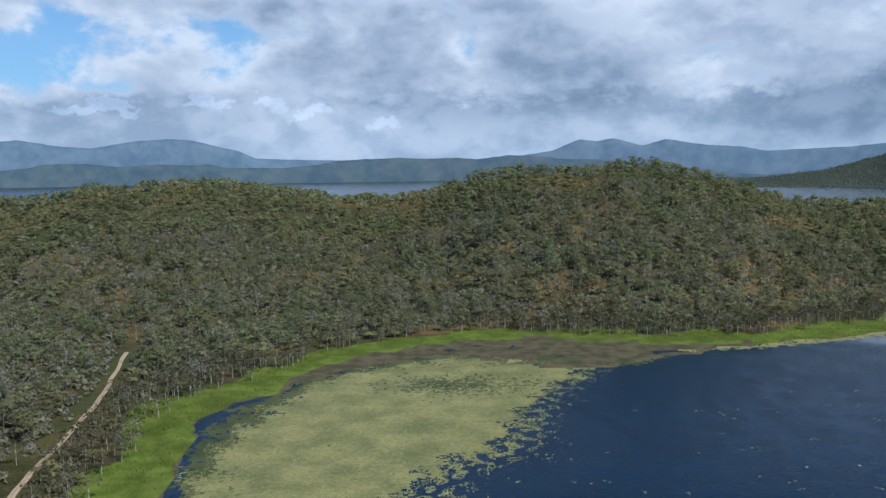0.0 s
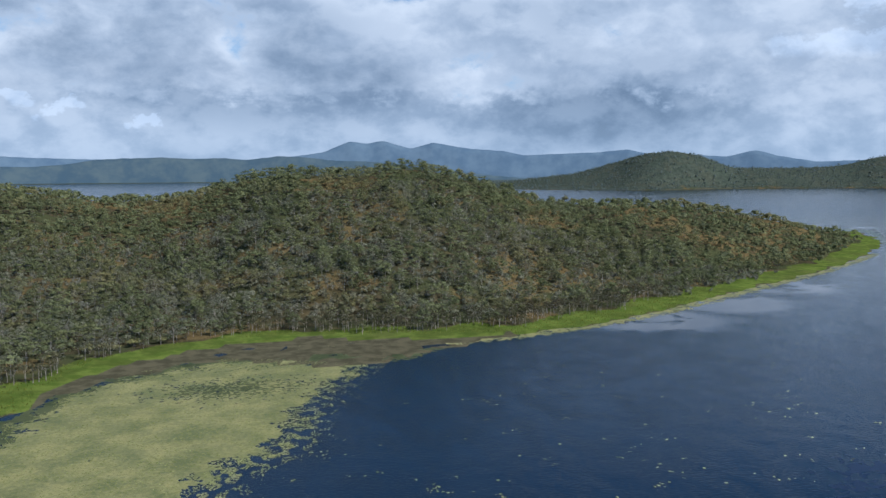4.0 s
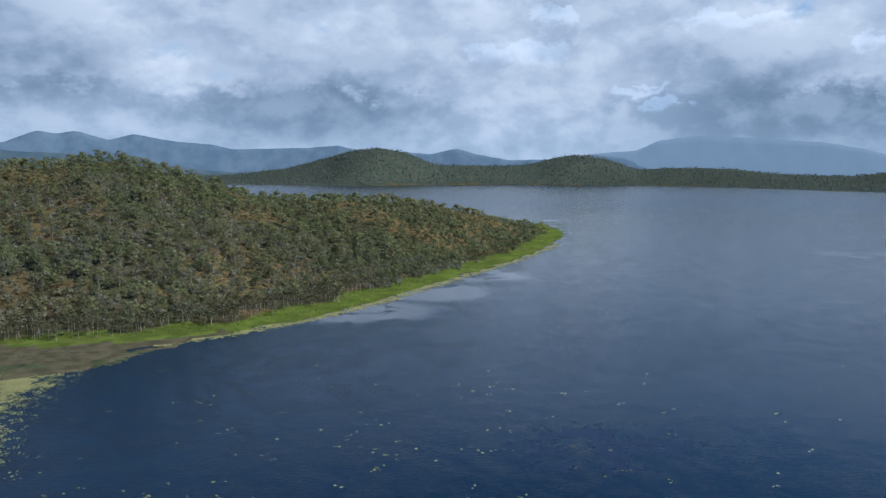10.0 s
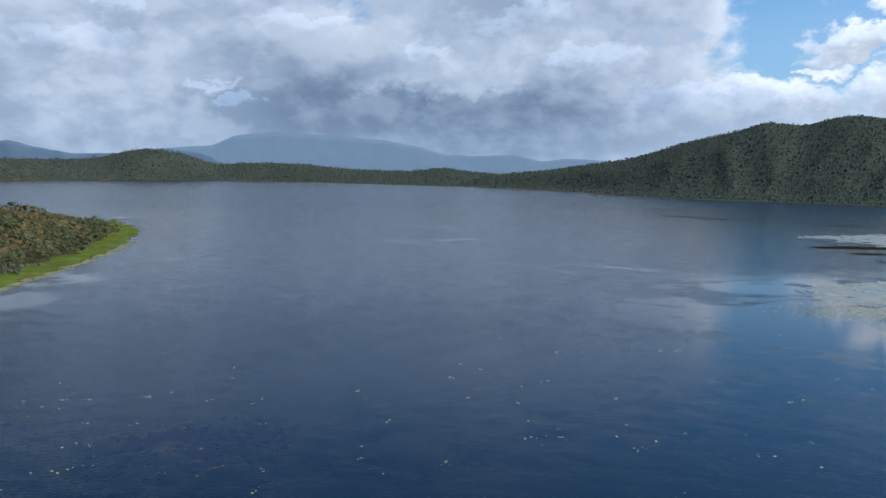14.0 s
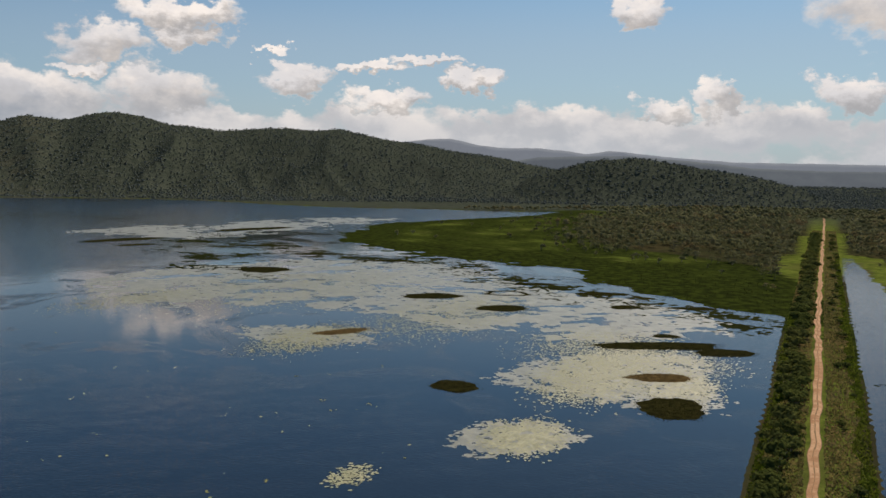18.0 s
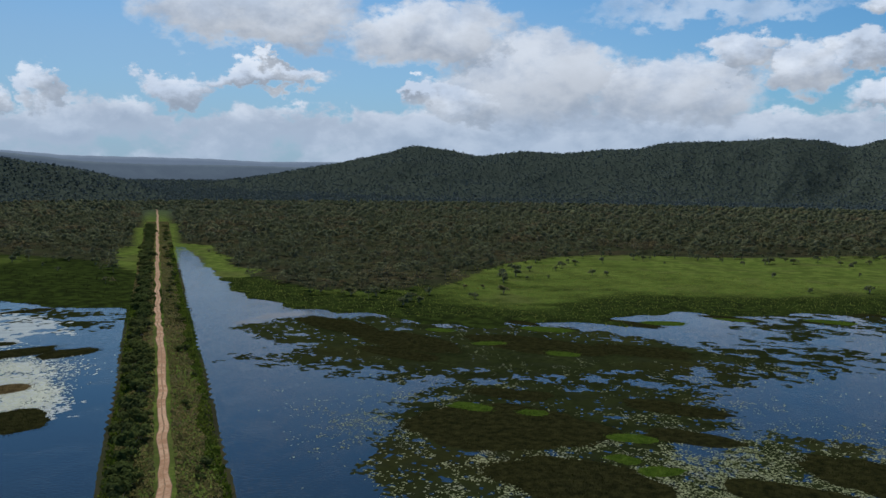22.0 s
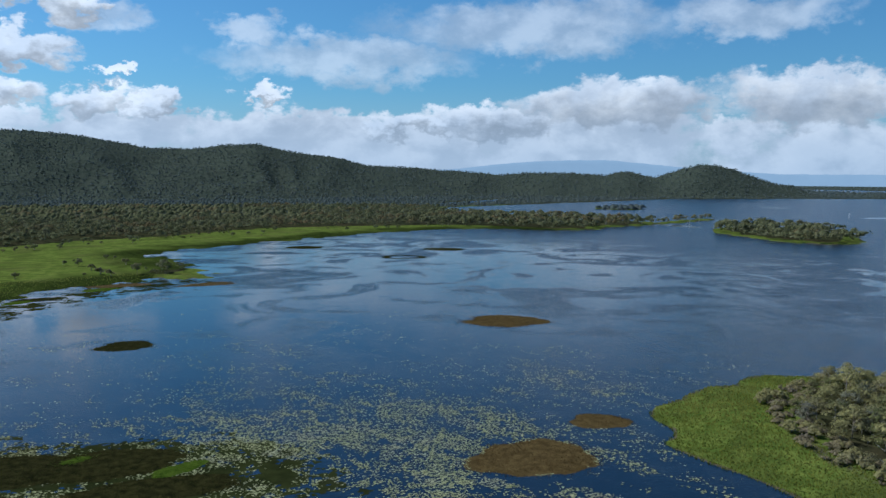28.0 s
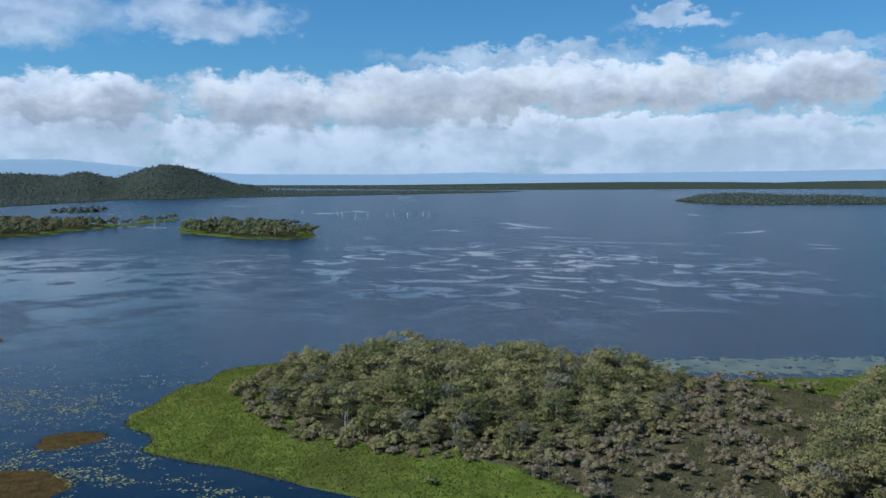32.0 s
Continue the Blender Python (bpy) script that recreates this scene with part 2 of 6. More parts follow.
    air = mixc(add, mathn(add, "MULTIPLY", mathn(add, "MULTIPLY", ramp(add, toward(SUN_HEAD - 20), 0.35, 1.0), ramp(add, high, 15.0, 7.0)), 0.5), air, (0.50 * CLOUD, 0.64 * CLOUD, 0.80 * CLOUD, 1))
    air = mixc(add, mathn(add, "MULTIPLY", haze, 0.6), air, (0.46 * CLOUD, 0.60 * CLOUD, 0.75 * CLOUD, 1))
    # thin high veil round the deck
    air = mixc(add, mathn(add, "MULTIPLY", ramp(add, toward(10), 0.3, 0.8), mathn(add, "MULTIPLY", ramp(add, high, 13.0, 8.0), 0.4)), air, (0.45 * CLOUD, 0.60 * CLOUD, 0.80 * CLOUD, 1))
    total = mixc(add, cover, air, cloud)
    total = mixc(add, mathn(add, "MULTIPLY", mathn(add, "MULTIPLY", haze, mathn(add, "SUBTRACT", 1.0, mathn(add, "MULTIPLY", deck, 0.45))), mathn(add, "MULTIPLY", cover, 0.6)), total, (0.47 * CLOUD, 0.61 * CLOUD, 0.76 * CLOUD, 1))
    back = add("ShaderNodeBackground", Color=total, Strength=1.0)
    out = world.node_tree.nodes.new("ShaderNodeOutputWorld")
    world.node_tree.links.new(back, out.inputs[0])


SKY, CLOUD = 0.066, 0.72
build_sky()
sun = new("sun", bpy.data.lights.new("sun", "SUN"))
sun.data.energy, sun.data.angle, sun.data.color = 4.2, radians(1.2), (1.0, 0.94, 0.85)
sun.matrix_world = look((0, 0, 900), Vector((0, 0, 900)) - Vector((math.sin(radians(SUN_HEAD)) * math.cos(radians(SUN_UP)), math.cos(radians(SUN_HEAD)) * math.cos(radians(SUN_UP)), math.sin(radians(SUN_UP)))))

# ---- materials ----


def material(name, rough=0.8, spec=0.3):
    m = bpy.data.materials.new(name)
    m.use_nodes = True
    t = m.node_tree
    add = nodes_of(t)
    bsdf = t.nodes.new("ShaderNodeBsdfPrincipled")
    bsdf.inputs["Roughness"].default_value = rough
    bsdf.inputs["Specular IOR Level"].default_value = spec
    out = t.nodes.new("ShaderNodeOutputMaterial")
    t.links.new(bsdf.outputs[0], out.inputs[0])
    return m, t, add, bsdf


def place_of(add):
    return add("ShaderNodeNewGeometry", 0)


def tint_of(add):
    return add("ShaderNodeAttribute", 2, p_attribute_name="tone")


def leaf_material(name, dark, light, dry, dry_share=0.25, through=0.25):
    """Foliage: tone runs per plant, with leaf by leaf change on top."""
    m, t, add, b = material(name, 0.9, 0.0)
    tone = tint_of(add)
    isl = add("ShaderNodeNewGeometry", 8)
    c = mixc(add, tone, dark, light)
    c = mixc(add, ramp(add, noise_tex(add, place_of(add), 0.02, 3), 0.5, 0.7, 0.0, dry_share), c, dry)
    grey = (0.3 * (dark[0] + 2 * light[0]), 0.29 * (dark[1] + 2 * light[1]), 0.40 * (dark[2] + 2 * light[2]), 1)
    c = mixc(add, ramp(add, noise_tex(add, place_of(add), 0.16, 2), 0.52, 0.62, 0.0, 0.55), c, grey)
    c = mixc(add, ramp(add, isl, 0.0, 1.0, 0.0, 0.28), c, (dark[0] * 0.6, dark[1] * 0.6, dark[2] * 0.6, 1))
    # dark blotches painted for shaded gaps among the leaves
    c = mixc(add, ramp(add, noise_tex(add, place_of(add), 0.9, 3, 0.65), 0.47, 0.62, 0.0, 0.22), c, (dark[0] * 0.5, dark[1] * 0.5, dark[2] * 0.5, 1))
    t.links.new(c, b.inputs["Base Color"])
    glow = t.nodes.new("ShaderNodeBsdfTranslucent")
    t.links.new(c, glow.inputs[0])
    mix = t.nodes.new("ShaderNodeMixShader")
    mix.inputs[0].default_value = through
    t.links.new(b.outputs[0], mix.inputs[1])
    t.links.new(glow.outputs[0], mix.inputs[2])
    t.links.new(mix.outputs[0], [n for n in t.nodes if n.bl_idname == "ShaderNodeOutputMaterial"][0].inputs[0])
    return m


def plain_material(name, a, b_, scale, rough=0.9, spec=0.0, bump=0.0, detail=5.0):
    m, t, add, b = material(name, rough, spec)
    p = place_of(add)
    n1, n2 = noise_tex(add, p, scale, detail, 0.6), noise_tex(add, p, scale * 9, 3.0, 0.6)
    f = ramp(add, mathn(add, "ADD", mathn(add, "MULTIPLY", n1, 0.65), mathn(add, "MULTIPLY", n2, 0.35)), 0.36, 0.64)
    t.links.new(mixc(add, f, a, b_), b.inputs["Base Color"])
    if bump:
        t.links.new(add("ShaderNodeBump", Strength=bump, Distance=0.3, Height=n2), b.inputs["Normal"])
    return m


def ground_material():
    m, t, add, b = material("ground_cover", 1.0, 0.0)
    p = place_of(add)
    zone = t.nodes.new("ShaderNodeAttribute")
    zone.attribute_name = "zone"
    sep = t.nodes.new("ShaderNodeSeparateColor")
    t.links.new(zone.outputs[0], sep.inputs[0])
    n1, n2, n3 = noise_tex(add, p, 0.035, 5.0), noise_tex(add, p, 0.22, 5.0, 0.6), noise_tex(add, p, 1.6, 4.0, 0.65)
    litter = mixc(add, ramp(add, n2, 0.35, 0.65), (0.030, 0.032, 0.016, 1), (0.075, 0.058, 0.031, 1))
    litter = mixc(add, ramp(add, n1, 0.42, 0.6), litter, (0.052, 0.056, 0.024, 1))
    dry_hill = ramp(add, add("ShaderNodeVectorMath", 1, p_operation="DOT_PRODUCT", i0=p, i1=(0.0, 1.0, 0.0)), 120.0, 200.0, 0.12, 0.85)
    # southern litter darkened in colour for the shade of denser woods
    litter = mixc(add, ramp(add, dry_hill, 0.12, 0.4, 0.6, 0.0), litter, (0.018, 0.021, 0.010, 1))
    litter = mixc(add, mathn(add, "MULTIPLY", dry_hill, ramp(add, noise_tex(add, p, 0.024, 4.0, 0.6), 0.50, 0.60)), litter, mixc(add, ramp(add, n3, 0.4, 0.65), (0.095, 0.066, 0.028, 1), (0.17, 0.118, 0.05, 1)))
    grass = mixc(add, ramp(add, n2, 0.35, 0.68), (0.066, 0.097, 0.016, 1), (0.126, 0.154, 0.030, 1))
    grass = mixc(add, ramp(add, n3, 0.45, 0.75, 0.0, 0.5), grass, (0.10, 0.12, 0.022, 1))
    grass = mixc(add, ramp(add, n1, 0.52, 0.66, 0.0, 0.7), grass, (0.085, 0.092, 0.026, 1))
    grass = mixc(add, ramp(add, noise_tex(add, p, 0.075, 5.0, 0.65), 0.46, 0.60, 0.0, 0.55), grass, (0.048, 0.060, 0.013, 1))
    mud = mixc(add, ramp(add, n2, 0.35, 0.65), (0.058, 0.052, 0.030, 1), (0.100, 0.086, 0.050, 1))
    reedy = mixc(add, ramp(add, n2, 0.35, 0.7), (0.012, 0.017, 0.005, 1), (0.034, 0.048, 0.009, 1))
    ragged = mathn(add, "MULTIPLY", mathn(add, "SUBTRACT", n3, 0.5), 0.5)
    c = mixc(add, ramp(add, mathn(add, "ADD", sep.outputs[0], ragged), 0.4, 0.6), litter, grass)
    c = mixc(add, ramp(add, mathn(add, "ADD", sep.outputs[1], ragged), 0.4, 0.6), c, mud)
    # reed and sedge tone; its mask also holds painted cloud shadow on the marsh
    c = mixc(add, ramp(add, mathn(add, "ADD", sep.outputs[2], mathn(add, "MULTIPLY", mathn(add, "SUBTRACT", n2, 0.5), 1.6)), 0.2, 0.85), c, reedy)
    # far wooded ground: haze and canopy shade put into one blue-grey colour
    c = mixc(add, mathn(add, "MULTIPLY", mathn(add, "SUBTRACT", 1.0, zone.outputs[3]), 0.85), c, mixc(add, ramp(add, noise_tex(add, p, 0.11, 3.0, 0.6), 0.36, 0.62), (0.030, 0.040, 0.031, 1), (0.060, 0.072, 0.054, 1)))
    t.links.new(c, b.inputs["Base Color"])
    t.links.new(add("ShaderNodeBump", Strength=0.6, Distance=0.5, Height=n3), b.inputs["Normal"])
    return m


def water_material():
    m, t, add, b = material("lake_water", 0.09, 0.5)
    p = place_of(add)
    b.inputs["IOR"].default_value = 1.333
    n1 = noise_tex(add, p, 0.012, 4.0, 0.55, distort=0.6)
    c = mixc(add, ramp(add, n1, 0.4, 0.6), (0.003, 0.007, 0.014, 1), (0.005, 0.010, 0.018, 1))
    t.links.new(c, b.inputs["Base Color"])
    chop = noise_tex(add, p, 1.5, 3.0, 0.6)
    swell = noise_tex(add, p, 0.16, 2.0, 0.5)
    # calm slicks lie among the ripples
    calm = ramp(add, noise_tex(add, add("ShaderNodeVectorMath", p_operation="MULTIPLY", i0=p, i1=(0.9, 0.6, 1.0)), 0.016, 8.0, 0.66, distort=0.9), 0.60, 0.70)
    def spot(cx, cy, r0, r1):
        d = add("ShaderNodeVectorMath", 1, p_operation="DISTANCE", i0=p, i1=(cx, cy, 0.0))
        return ramp(add, d, r1, r0)
    weedy = mathn(add, "MAXIMUM", mathn(add, "MAXIMUM", spot(330, -70, 90, 200), spot(560, -120, 60, 180)), mathn(add, "MAXIMUM", mathn(add, "MULTIPLY", spot(-150, -430, 150, 340), 0.9), mathn(add, "MAXIMUM", spot(165, -100, 25, 60), mathn(add, "MAXIMUM", spot(140, 250, 14, 38), mathn(add, "MAXIMUM", spot(185, 274, 13, 36), spot(235, 308, 13, 36))))))
    weedy = mathn(add, "MULTIPLY", weedy, ramp(add, noise_tex(add, p, 0.02, 5.0, 0.6, distort=1.5), 0.40, 0.52))
    wisps = mathn(add, "MULTIPLY", spot(-410, -160, 70, 260), ramp(add, noise_tex(add, add("ShaderNodeVectorMath", p_operation="MULTIPLY", i0=p, i1=(0.9, 0.75, 1.0)), 0.05, 8.0, 0.7, distort=1.0), 0.53, 0.58))
    calm = mathn(add, "MAXIMUM", mathn(add, "MAXIMUM", calm, wisps), weedy)
    # gusts roughen the surface in long streaks
    gust = ramp(add, noise_tex(add, add("ShaderNodeVectorMath", p_operation="MULTIPLY", i0=p, i1=(1.0, 0.5, 1.0)), 0.17, 8.0, 0.72, distort=0.4), 0.36, 0.64, 0.5, 1.5)
    gust = mathn(add, "ADD", 1.0, mathn(add, "MULTIPLY", mathn(add, "SUBTRACT", gust, 1.0), ramp(add, add("ShaderNodeVectorMath", 1, p_operation="DOT_PRODUCT", i0=p, i1=(-1.0, -0.2, 0.0)), 40.0, 260.0, 0.6, 1.0)))
    ripple = mathn(add, "ADD", chop, mathn(add, "MULTIPLY", swell, 0.8))
    still = mathn(add, "SUBTRACT", 1.0, mathn(add, "MAXIMUM", mathn(add, "MULTIPLY", spot(110, -170, 190, 420), 0.6), mathn(add, "MULTIPLY", spot(620, 260, 300, 620), 0.5)))
    bump = add("ShaderNodeBump", Strength=mathn(add, "MULTIPLY", mathn(add, "MULTIPLY", still, gust), ramp(add, calm, 0.0, 1.0, 0.60, 0.05)), Distance=ramp(add, add("ShaderNodeVectorMath", 1, p_operation="DOT_PRODUCT", i0=p, i1=(-1.0, -0.2, 0.0)), 60.0, 300.0, 0.25, 0.36), Height=ripple)
    t.links.new(bump, b.inputs["Normal"])
    far_west = ramp(add, add("ShaderNodeVectorMath", 1, p_operation="DOT_PRODUCT", i0=p, i1=(-1.0, -0.2, 0.0)), 100.0, 360.0, 1.0, 1.7)
    t.links.new(mathn(add, "MULTIPLY", mathn(add, "MULTIPLY", still, far_west), ramp(add, calm, 0.0, 1.0, 0.14, 0.05)), b.inputs["Roughness"])
    return m


def pad_material():
    m, t, add, b = material("lily_leaf", 0.45, 0.5)
    tone = tint_of(add)
    isl = add("ShaderNodeNewGeometry", 8)
    c = mixc(add, tone, (0.13, 0.15, 0.06, 1), (0.27, 0.27, 0.13, 1))
    c = mixc(add, ramp(add, isl, 0.0, 1.0, 0.0, 0.55), c, (0.33, 0.31, 0.17, 1))
    t.links.new(c, b.inputs["Base Color"])
    return m


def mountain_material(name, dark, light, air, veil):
    """Hills so far off that they show only as blue shapes; air: haze colour, given off as emission; veil: its strength.
    """
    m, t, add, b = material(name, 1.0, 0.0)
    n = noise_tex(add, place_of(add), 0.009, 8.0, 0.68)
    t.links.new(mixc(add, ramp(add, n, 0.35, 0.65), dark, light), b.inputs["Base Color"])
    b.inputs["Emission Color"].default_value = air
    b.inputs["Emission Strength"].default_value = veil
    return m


LEAF_DRY = leaf_material("gum_leaf", (0.100, 0.112, 0.050, 1), (0.245, 0.255, 0.118, 1), (0.28, 0.205, 0.09, 1), 0.5, 0.42)
LEAF_GREY = leaf_material("grey_gum_leaf", (0.125, 0.128, 0.078, 1), (0.285, 0.275, 0.185, 1), (0.28, 0.22, 0.13, 1), 0.4, 0.4)
# blue-grey leaf tones carry the haze of the distant hills
LEAF_FAR_HAZED = leaf_material("hazed_far_gum_leaf", (0.102, 0.130, 0.118, 1), (0.162, 0.194, 0.170, 1), (0.165, 0.165, 0.125, 1), 0.4, 0.5)
LEAF_WOOD = leaf_material("marsh_gum_leaf", (0.112, 0.122, 0.058, 1), (0.222, 0.226, 0.112, 1), (0.225, 0.155, 0.078, 1), 0.75, 0.45)
LEAF_NEAR = leaf_material("paperbark_leaf", (0.17, 0.162, 0.068, 1), (0.38, 0.35, 0.15, 1), (0.33, 0.245, 0.11, 1), 0.35, 0.42)
LEAF_NEAR_DARK = leaf_material("dark_paperbark_leaf", (0.105, 0.118, 0.045, 1), (0.25, 0.255, 0.10, 1), (0.25, 0.20, 0.08, 1), 0.3, 0.42)
REED = leaf_material("reed_blade", (0.05, 0.034, 0.012, 1), (0.12, 0.08, 0.03, 1), (0.08, 0.10, 0.02, 1), 0.4)
GRASS = leaf_material("marsh_grass_blade", (0.150, 0.175, 0.028, 1), (0.250, 0.262, 0.052, 1), (0.30, 0.255, 0.065, 1), 0.55, 0.55)
BARK = plain_material("pale_bark", (0.16, 0.13, 0.10, 1), (0.42, 0.37, 0.31, 1), 1.5)
BARK_GREY = plain_material("grey_bark", (0.11, 0.10, 0.085, 1), (0.25, 0.23, 0.20, 1), 1.5)
GROUND, WATER, PAD = ground_material(), water_material(), pad_material()
# blue tones and glow stand in for the distance haze before each range
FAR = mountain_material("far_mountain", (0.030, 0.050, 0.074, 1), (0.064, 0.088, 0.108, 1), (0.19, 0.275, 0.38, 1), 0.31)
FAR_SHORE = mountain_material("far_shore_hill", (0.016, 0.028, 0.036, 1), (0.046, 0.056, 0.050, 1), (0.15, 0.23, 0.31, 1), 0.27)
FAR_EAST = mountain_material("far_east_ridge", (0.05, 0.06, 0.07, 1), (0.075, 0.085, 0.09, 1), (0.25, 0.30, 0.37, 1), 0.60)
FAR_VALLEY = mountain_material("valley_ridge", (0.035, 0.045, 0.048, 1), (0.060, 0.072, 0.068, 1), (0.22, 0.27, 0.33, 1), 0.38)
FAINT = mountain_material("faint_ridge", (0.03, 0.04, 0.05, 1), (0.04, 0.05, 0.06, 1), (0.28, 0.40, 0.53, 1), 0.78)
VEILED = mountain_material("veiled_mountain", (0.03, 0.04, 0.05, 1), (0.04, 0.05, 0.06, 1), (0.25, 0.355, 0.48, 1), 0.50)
PEAT = plain_material("brown_reed_bed", (0.05, 0.036, 0.016, 1), (0.12, 0.085, 0.035, 1), 0.6, bump=0.8)
PEAT_DARK = plain_material("dark_reed_bed", (0.009, 0.010, 0.004, 1), (0.032, 0.030, 0.010, 1), 0.6, bump=0.8)
PEAT_RUST = plain_material("rust_reed_bed", (0.05, 0.034, 0.013, 1), (0.10, 0.07, 0.027, 1), 0.5, bump=0.8)
PEAT_GREEN = plain_material("green_reed_bed", (0.03, 0.055, 0.006, 1), (0.065, 0.095, 0.012, 1), 0.6, bump=0.8)

# ---- plan of the land ----


def spline(points, closed=True, steps=4):
    p = np.array(points, float)
    n = len(p)
    out = []
    for i in range(n if closed else n - 1):
        a, b, c, d = (p[(i + k) % n] if closed else p[min(max(i + k, 0), n - 1)] for k in (-1, 0, 1, 2))
        for s in range(steps):
            u = s / steps
            out.append(0.5 * (2 * b + (c - a) * u + (2 * a - 5 * b + 4 * c - d) * u * u + (3 * b - a - 3 * c + d) * u ** 3))
    if not closed:
        out.append(p[-1])
    return np.array(out)


def seg_distance(line, x, y, closed=True):
    best = np.full(x.shape, 1e9)
    pairs = zip(line, np.roll(line, -1, 0)) if closed else zip(line[:-1], line[1:])
    for (ax, ay), (bx, by) in pairs:
        dx, dy = bx - ax, by - ay
        u = np.clip(((x - ax) * dx + (y - ay) * dy) / max(dx * dx + dy * dy, 1e-9), 0, 1)
        np.minimum(best, (x - ax - u * dx) ** 2 + (y - ay - u * dy) ** 2, out=best)
    return np.sqrt(best)


def inside(line, x, y):
    odd = np.zeros(x.shape, bool)
    for (ax, ay), (bx, by) in zip(line, np.roll(line, -1, 0)):
        if ay != by:
            odd ^= ((ay > y) != (by > y)) & (x < (bx - ax) * (y - ay) / (by - ay) + ax)
    return odd


def signed(line, x, y):
    """Metres inside the outline; negative outside."""
    d = seg_distance(line, x, y)
    return np.where(inside(line, x, y), d, -d)


# the wooded peninsula in the north, with the near point of land in the south-west
NORTH = spline(((-30, 70), (-44, 128), (-47, 150), (-50, 167), (-46, 183), (-37, 194), (-24, 222), (12, 246), (35, 243), (63, 235), (100, 240),
                (148, 261), (211, 299), (290, 347), (367, 404), (436, 466), (486, 537), (498, 567), (470, 600), (400, 690), (250, 800), (60, 880),
                (-200, 880), (-480, 760), (-640, 480), (-560, 220), (-400, 120), (-290, 70), (-234, 14), (-220, -1), (-206, -27), (-212, -45),
                (-216, -80), (-196, -116), (-179, -130), (-163, -136), (-136, -132), (-122, -126), (-108, -104), (-108, -88), (-106, -68), (-98, -35), (-70, 0), (-40, 35)))
# the far shore, north to east, and the country behind it
EAST = spline(((-3600, 3500), (-2350, 3720), (-1450, 4150), (-200, 4440), (420, 4250), (620, 3100), (760, 2330), (900, 2060), (1060, 1900), (1250, 1960), (1420, 1950), (1700, 1830),
               (1930, 1580), (1880, 1150), (1815, 760), (1740, 600), (1500, 440), (1445, 330), (1410, 230), (1345, -30), (1220, -140), (1085, -230), (1015, -350), (960, -520),
               (1400, -900), (5400, -900), (5400, 5400), (-3600, 5400)))
# the marsh and woods in the south, to the spit in the south-west
SOUTH = spline(((1400, -500), (990, -500), (915, -470), (850, -400), (790, -285), (735, -205), (650, -158), (560, -126), (511, -142), (436, -160), (404, -190), (375, -203), (291, -188), (238, -208),
                (240, -222), (300, -284), (390, -372), (398, -398), (384, -396), (300, -325), (256, -288), (226, -262), (192, -246), (156, -240), (120, -242), (94, -254), (74, -272), (64, -290),
                (58, -304), (29, -320), (-2, -332), (-33, -377), (-75, -396), (-108, -395), (-112, -453), (-106, -528), (-167, -565), (-289, -628), (-393, -652),
                (-491, -593), (-518, -604), (-490, -690), (-500, -850), (-600, -1080), (-707, -1217), (-845, -1290), (-1038, -1440), (-1374, -1332)))
SOUTH_FAR = spline(((-1240, -1390), (-1374, -1325), (-1629, -1240), (-1767, -1170), (-2256, -998), (-2612, -923), (-2700, -1010), (-2500, -1500), (-1900, -2300), (-1200, -2300)))
SOUTH_BACK = np.array(((1300, -700), (960, -560), (300, -420), (-300, -760), (-520, -900), (-740, -1270), (-1040, -1480), (-1380, -1370), (-2000, -1200), (-2300, -1300), (-2800, -2500), (-3500, -5400), (5400, -5400), (5400, -700)), float)
WEST = np.array(((-2900, -1300), (-3150, -900), (-3600, -400), (-4000, 200), (-3900, 1200), (-3500, 2200), (-3300, 3400), (-5400, 3600), (-5400, -5400), (-3000, -5400)), float)
POINT = spline(((-1640, -230), (-1570, -150), (-1610, -60), (-1690, 120), (-1720, 520), (-2050, 640), (-2150, 100), (-1960, -240), (-1800, -290)))
ISLAND = spline(((-590, -536), (-552, -470), (-536, -395), (-575, -378), (-640, -430), (-690, -520), (-650, -562)))
ISLET = spline(((-822, -962), (-838, -912), (-888, -926), (-908, -968), (-868, -1000)))
FAR_ISLET = spline(((-3050, -580), (-3040, -520), (-3095, -470), (-3130, -530)))
SPIT = spline(((-515, -612), (-545, -640), (-590, -622), (-640, -632), (-690, -646), (-748, -668), (-752, -690), (-690, -672), (-640, -655), (-590, -648), (-540, -668)))
# the wooded tongue of land in the south-west
TONGUE = spline(((-400, -692), (-434, -664), (-452, -604), (-490, -592), (-540, -612), (-600, -622), (-640, -660), (-612, -732), (-555, -835), (-530, -905), (-440, -860), (-380, -760)))
ROAD = spline(((1000, -972), (796, -773), (600, -584), (412, -401), (266, -259.5), (182, -178.5), (142, -140.5), (113, -112), (90, -90), (60, -60), (30, -30), (0, 0),
               (-24, 34), (-48, 76), (-67, 128), (-71, 151), (-74, 173), (-80, 201), (-88, 233), (-100, 290), (-80, 365), (-110, 450)), closed=False)

GRID_N, GRID_K, REACH = 480, 4.5, 4990.0


def axis():
    return REACH * np.sinh(GRID_K * np.linspace(-1, 1, GRID_N)) / np.sinh(GRID_K)


AX = axis()
GX, GY = np.meshgrid(AX, AX, indexing="ij")


def wave(x, y, size, seed=0):
    """Smooth uneven field from -1 to 1, from a few turned sines."""
    rnd = np.random.RandomState(seed)
    out = np.zeros(np.shape(x))
    for k in range(7):
        a, ph, f = rnd.uniform(0, 6.28), rnd.uniform(0, 6.28), 6.28 / size * rnd.uniform(0.6, 1.9)
        out += np.sin(f * (x * np.cos(a) + y * np.sin(a)) + ph + 1.3 * np.sin(f * 0.6 * (y * np.cos(a) - x * np.sin(a)) + ph * 2))
    return out / 4.2


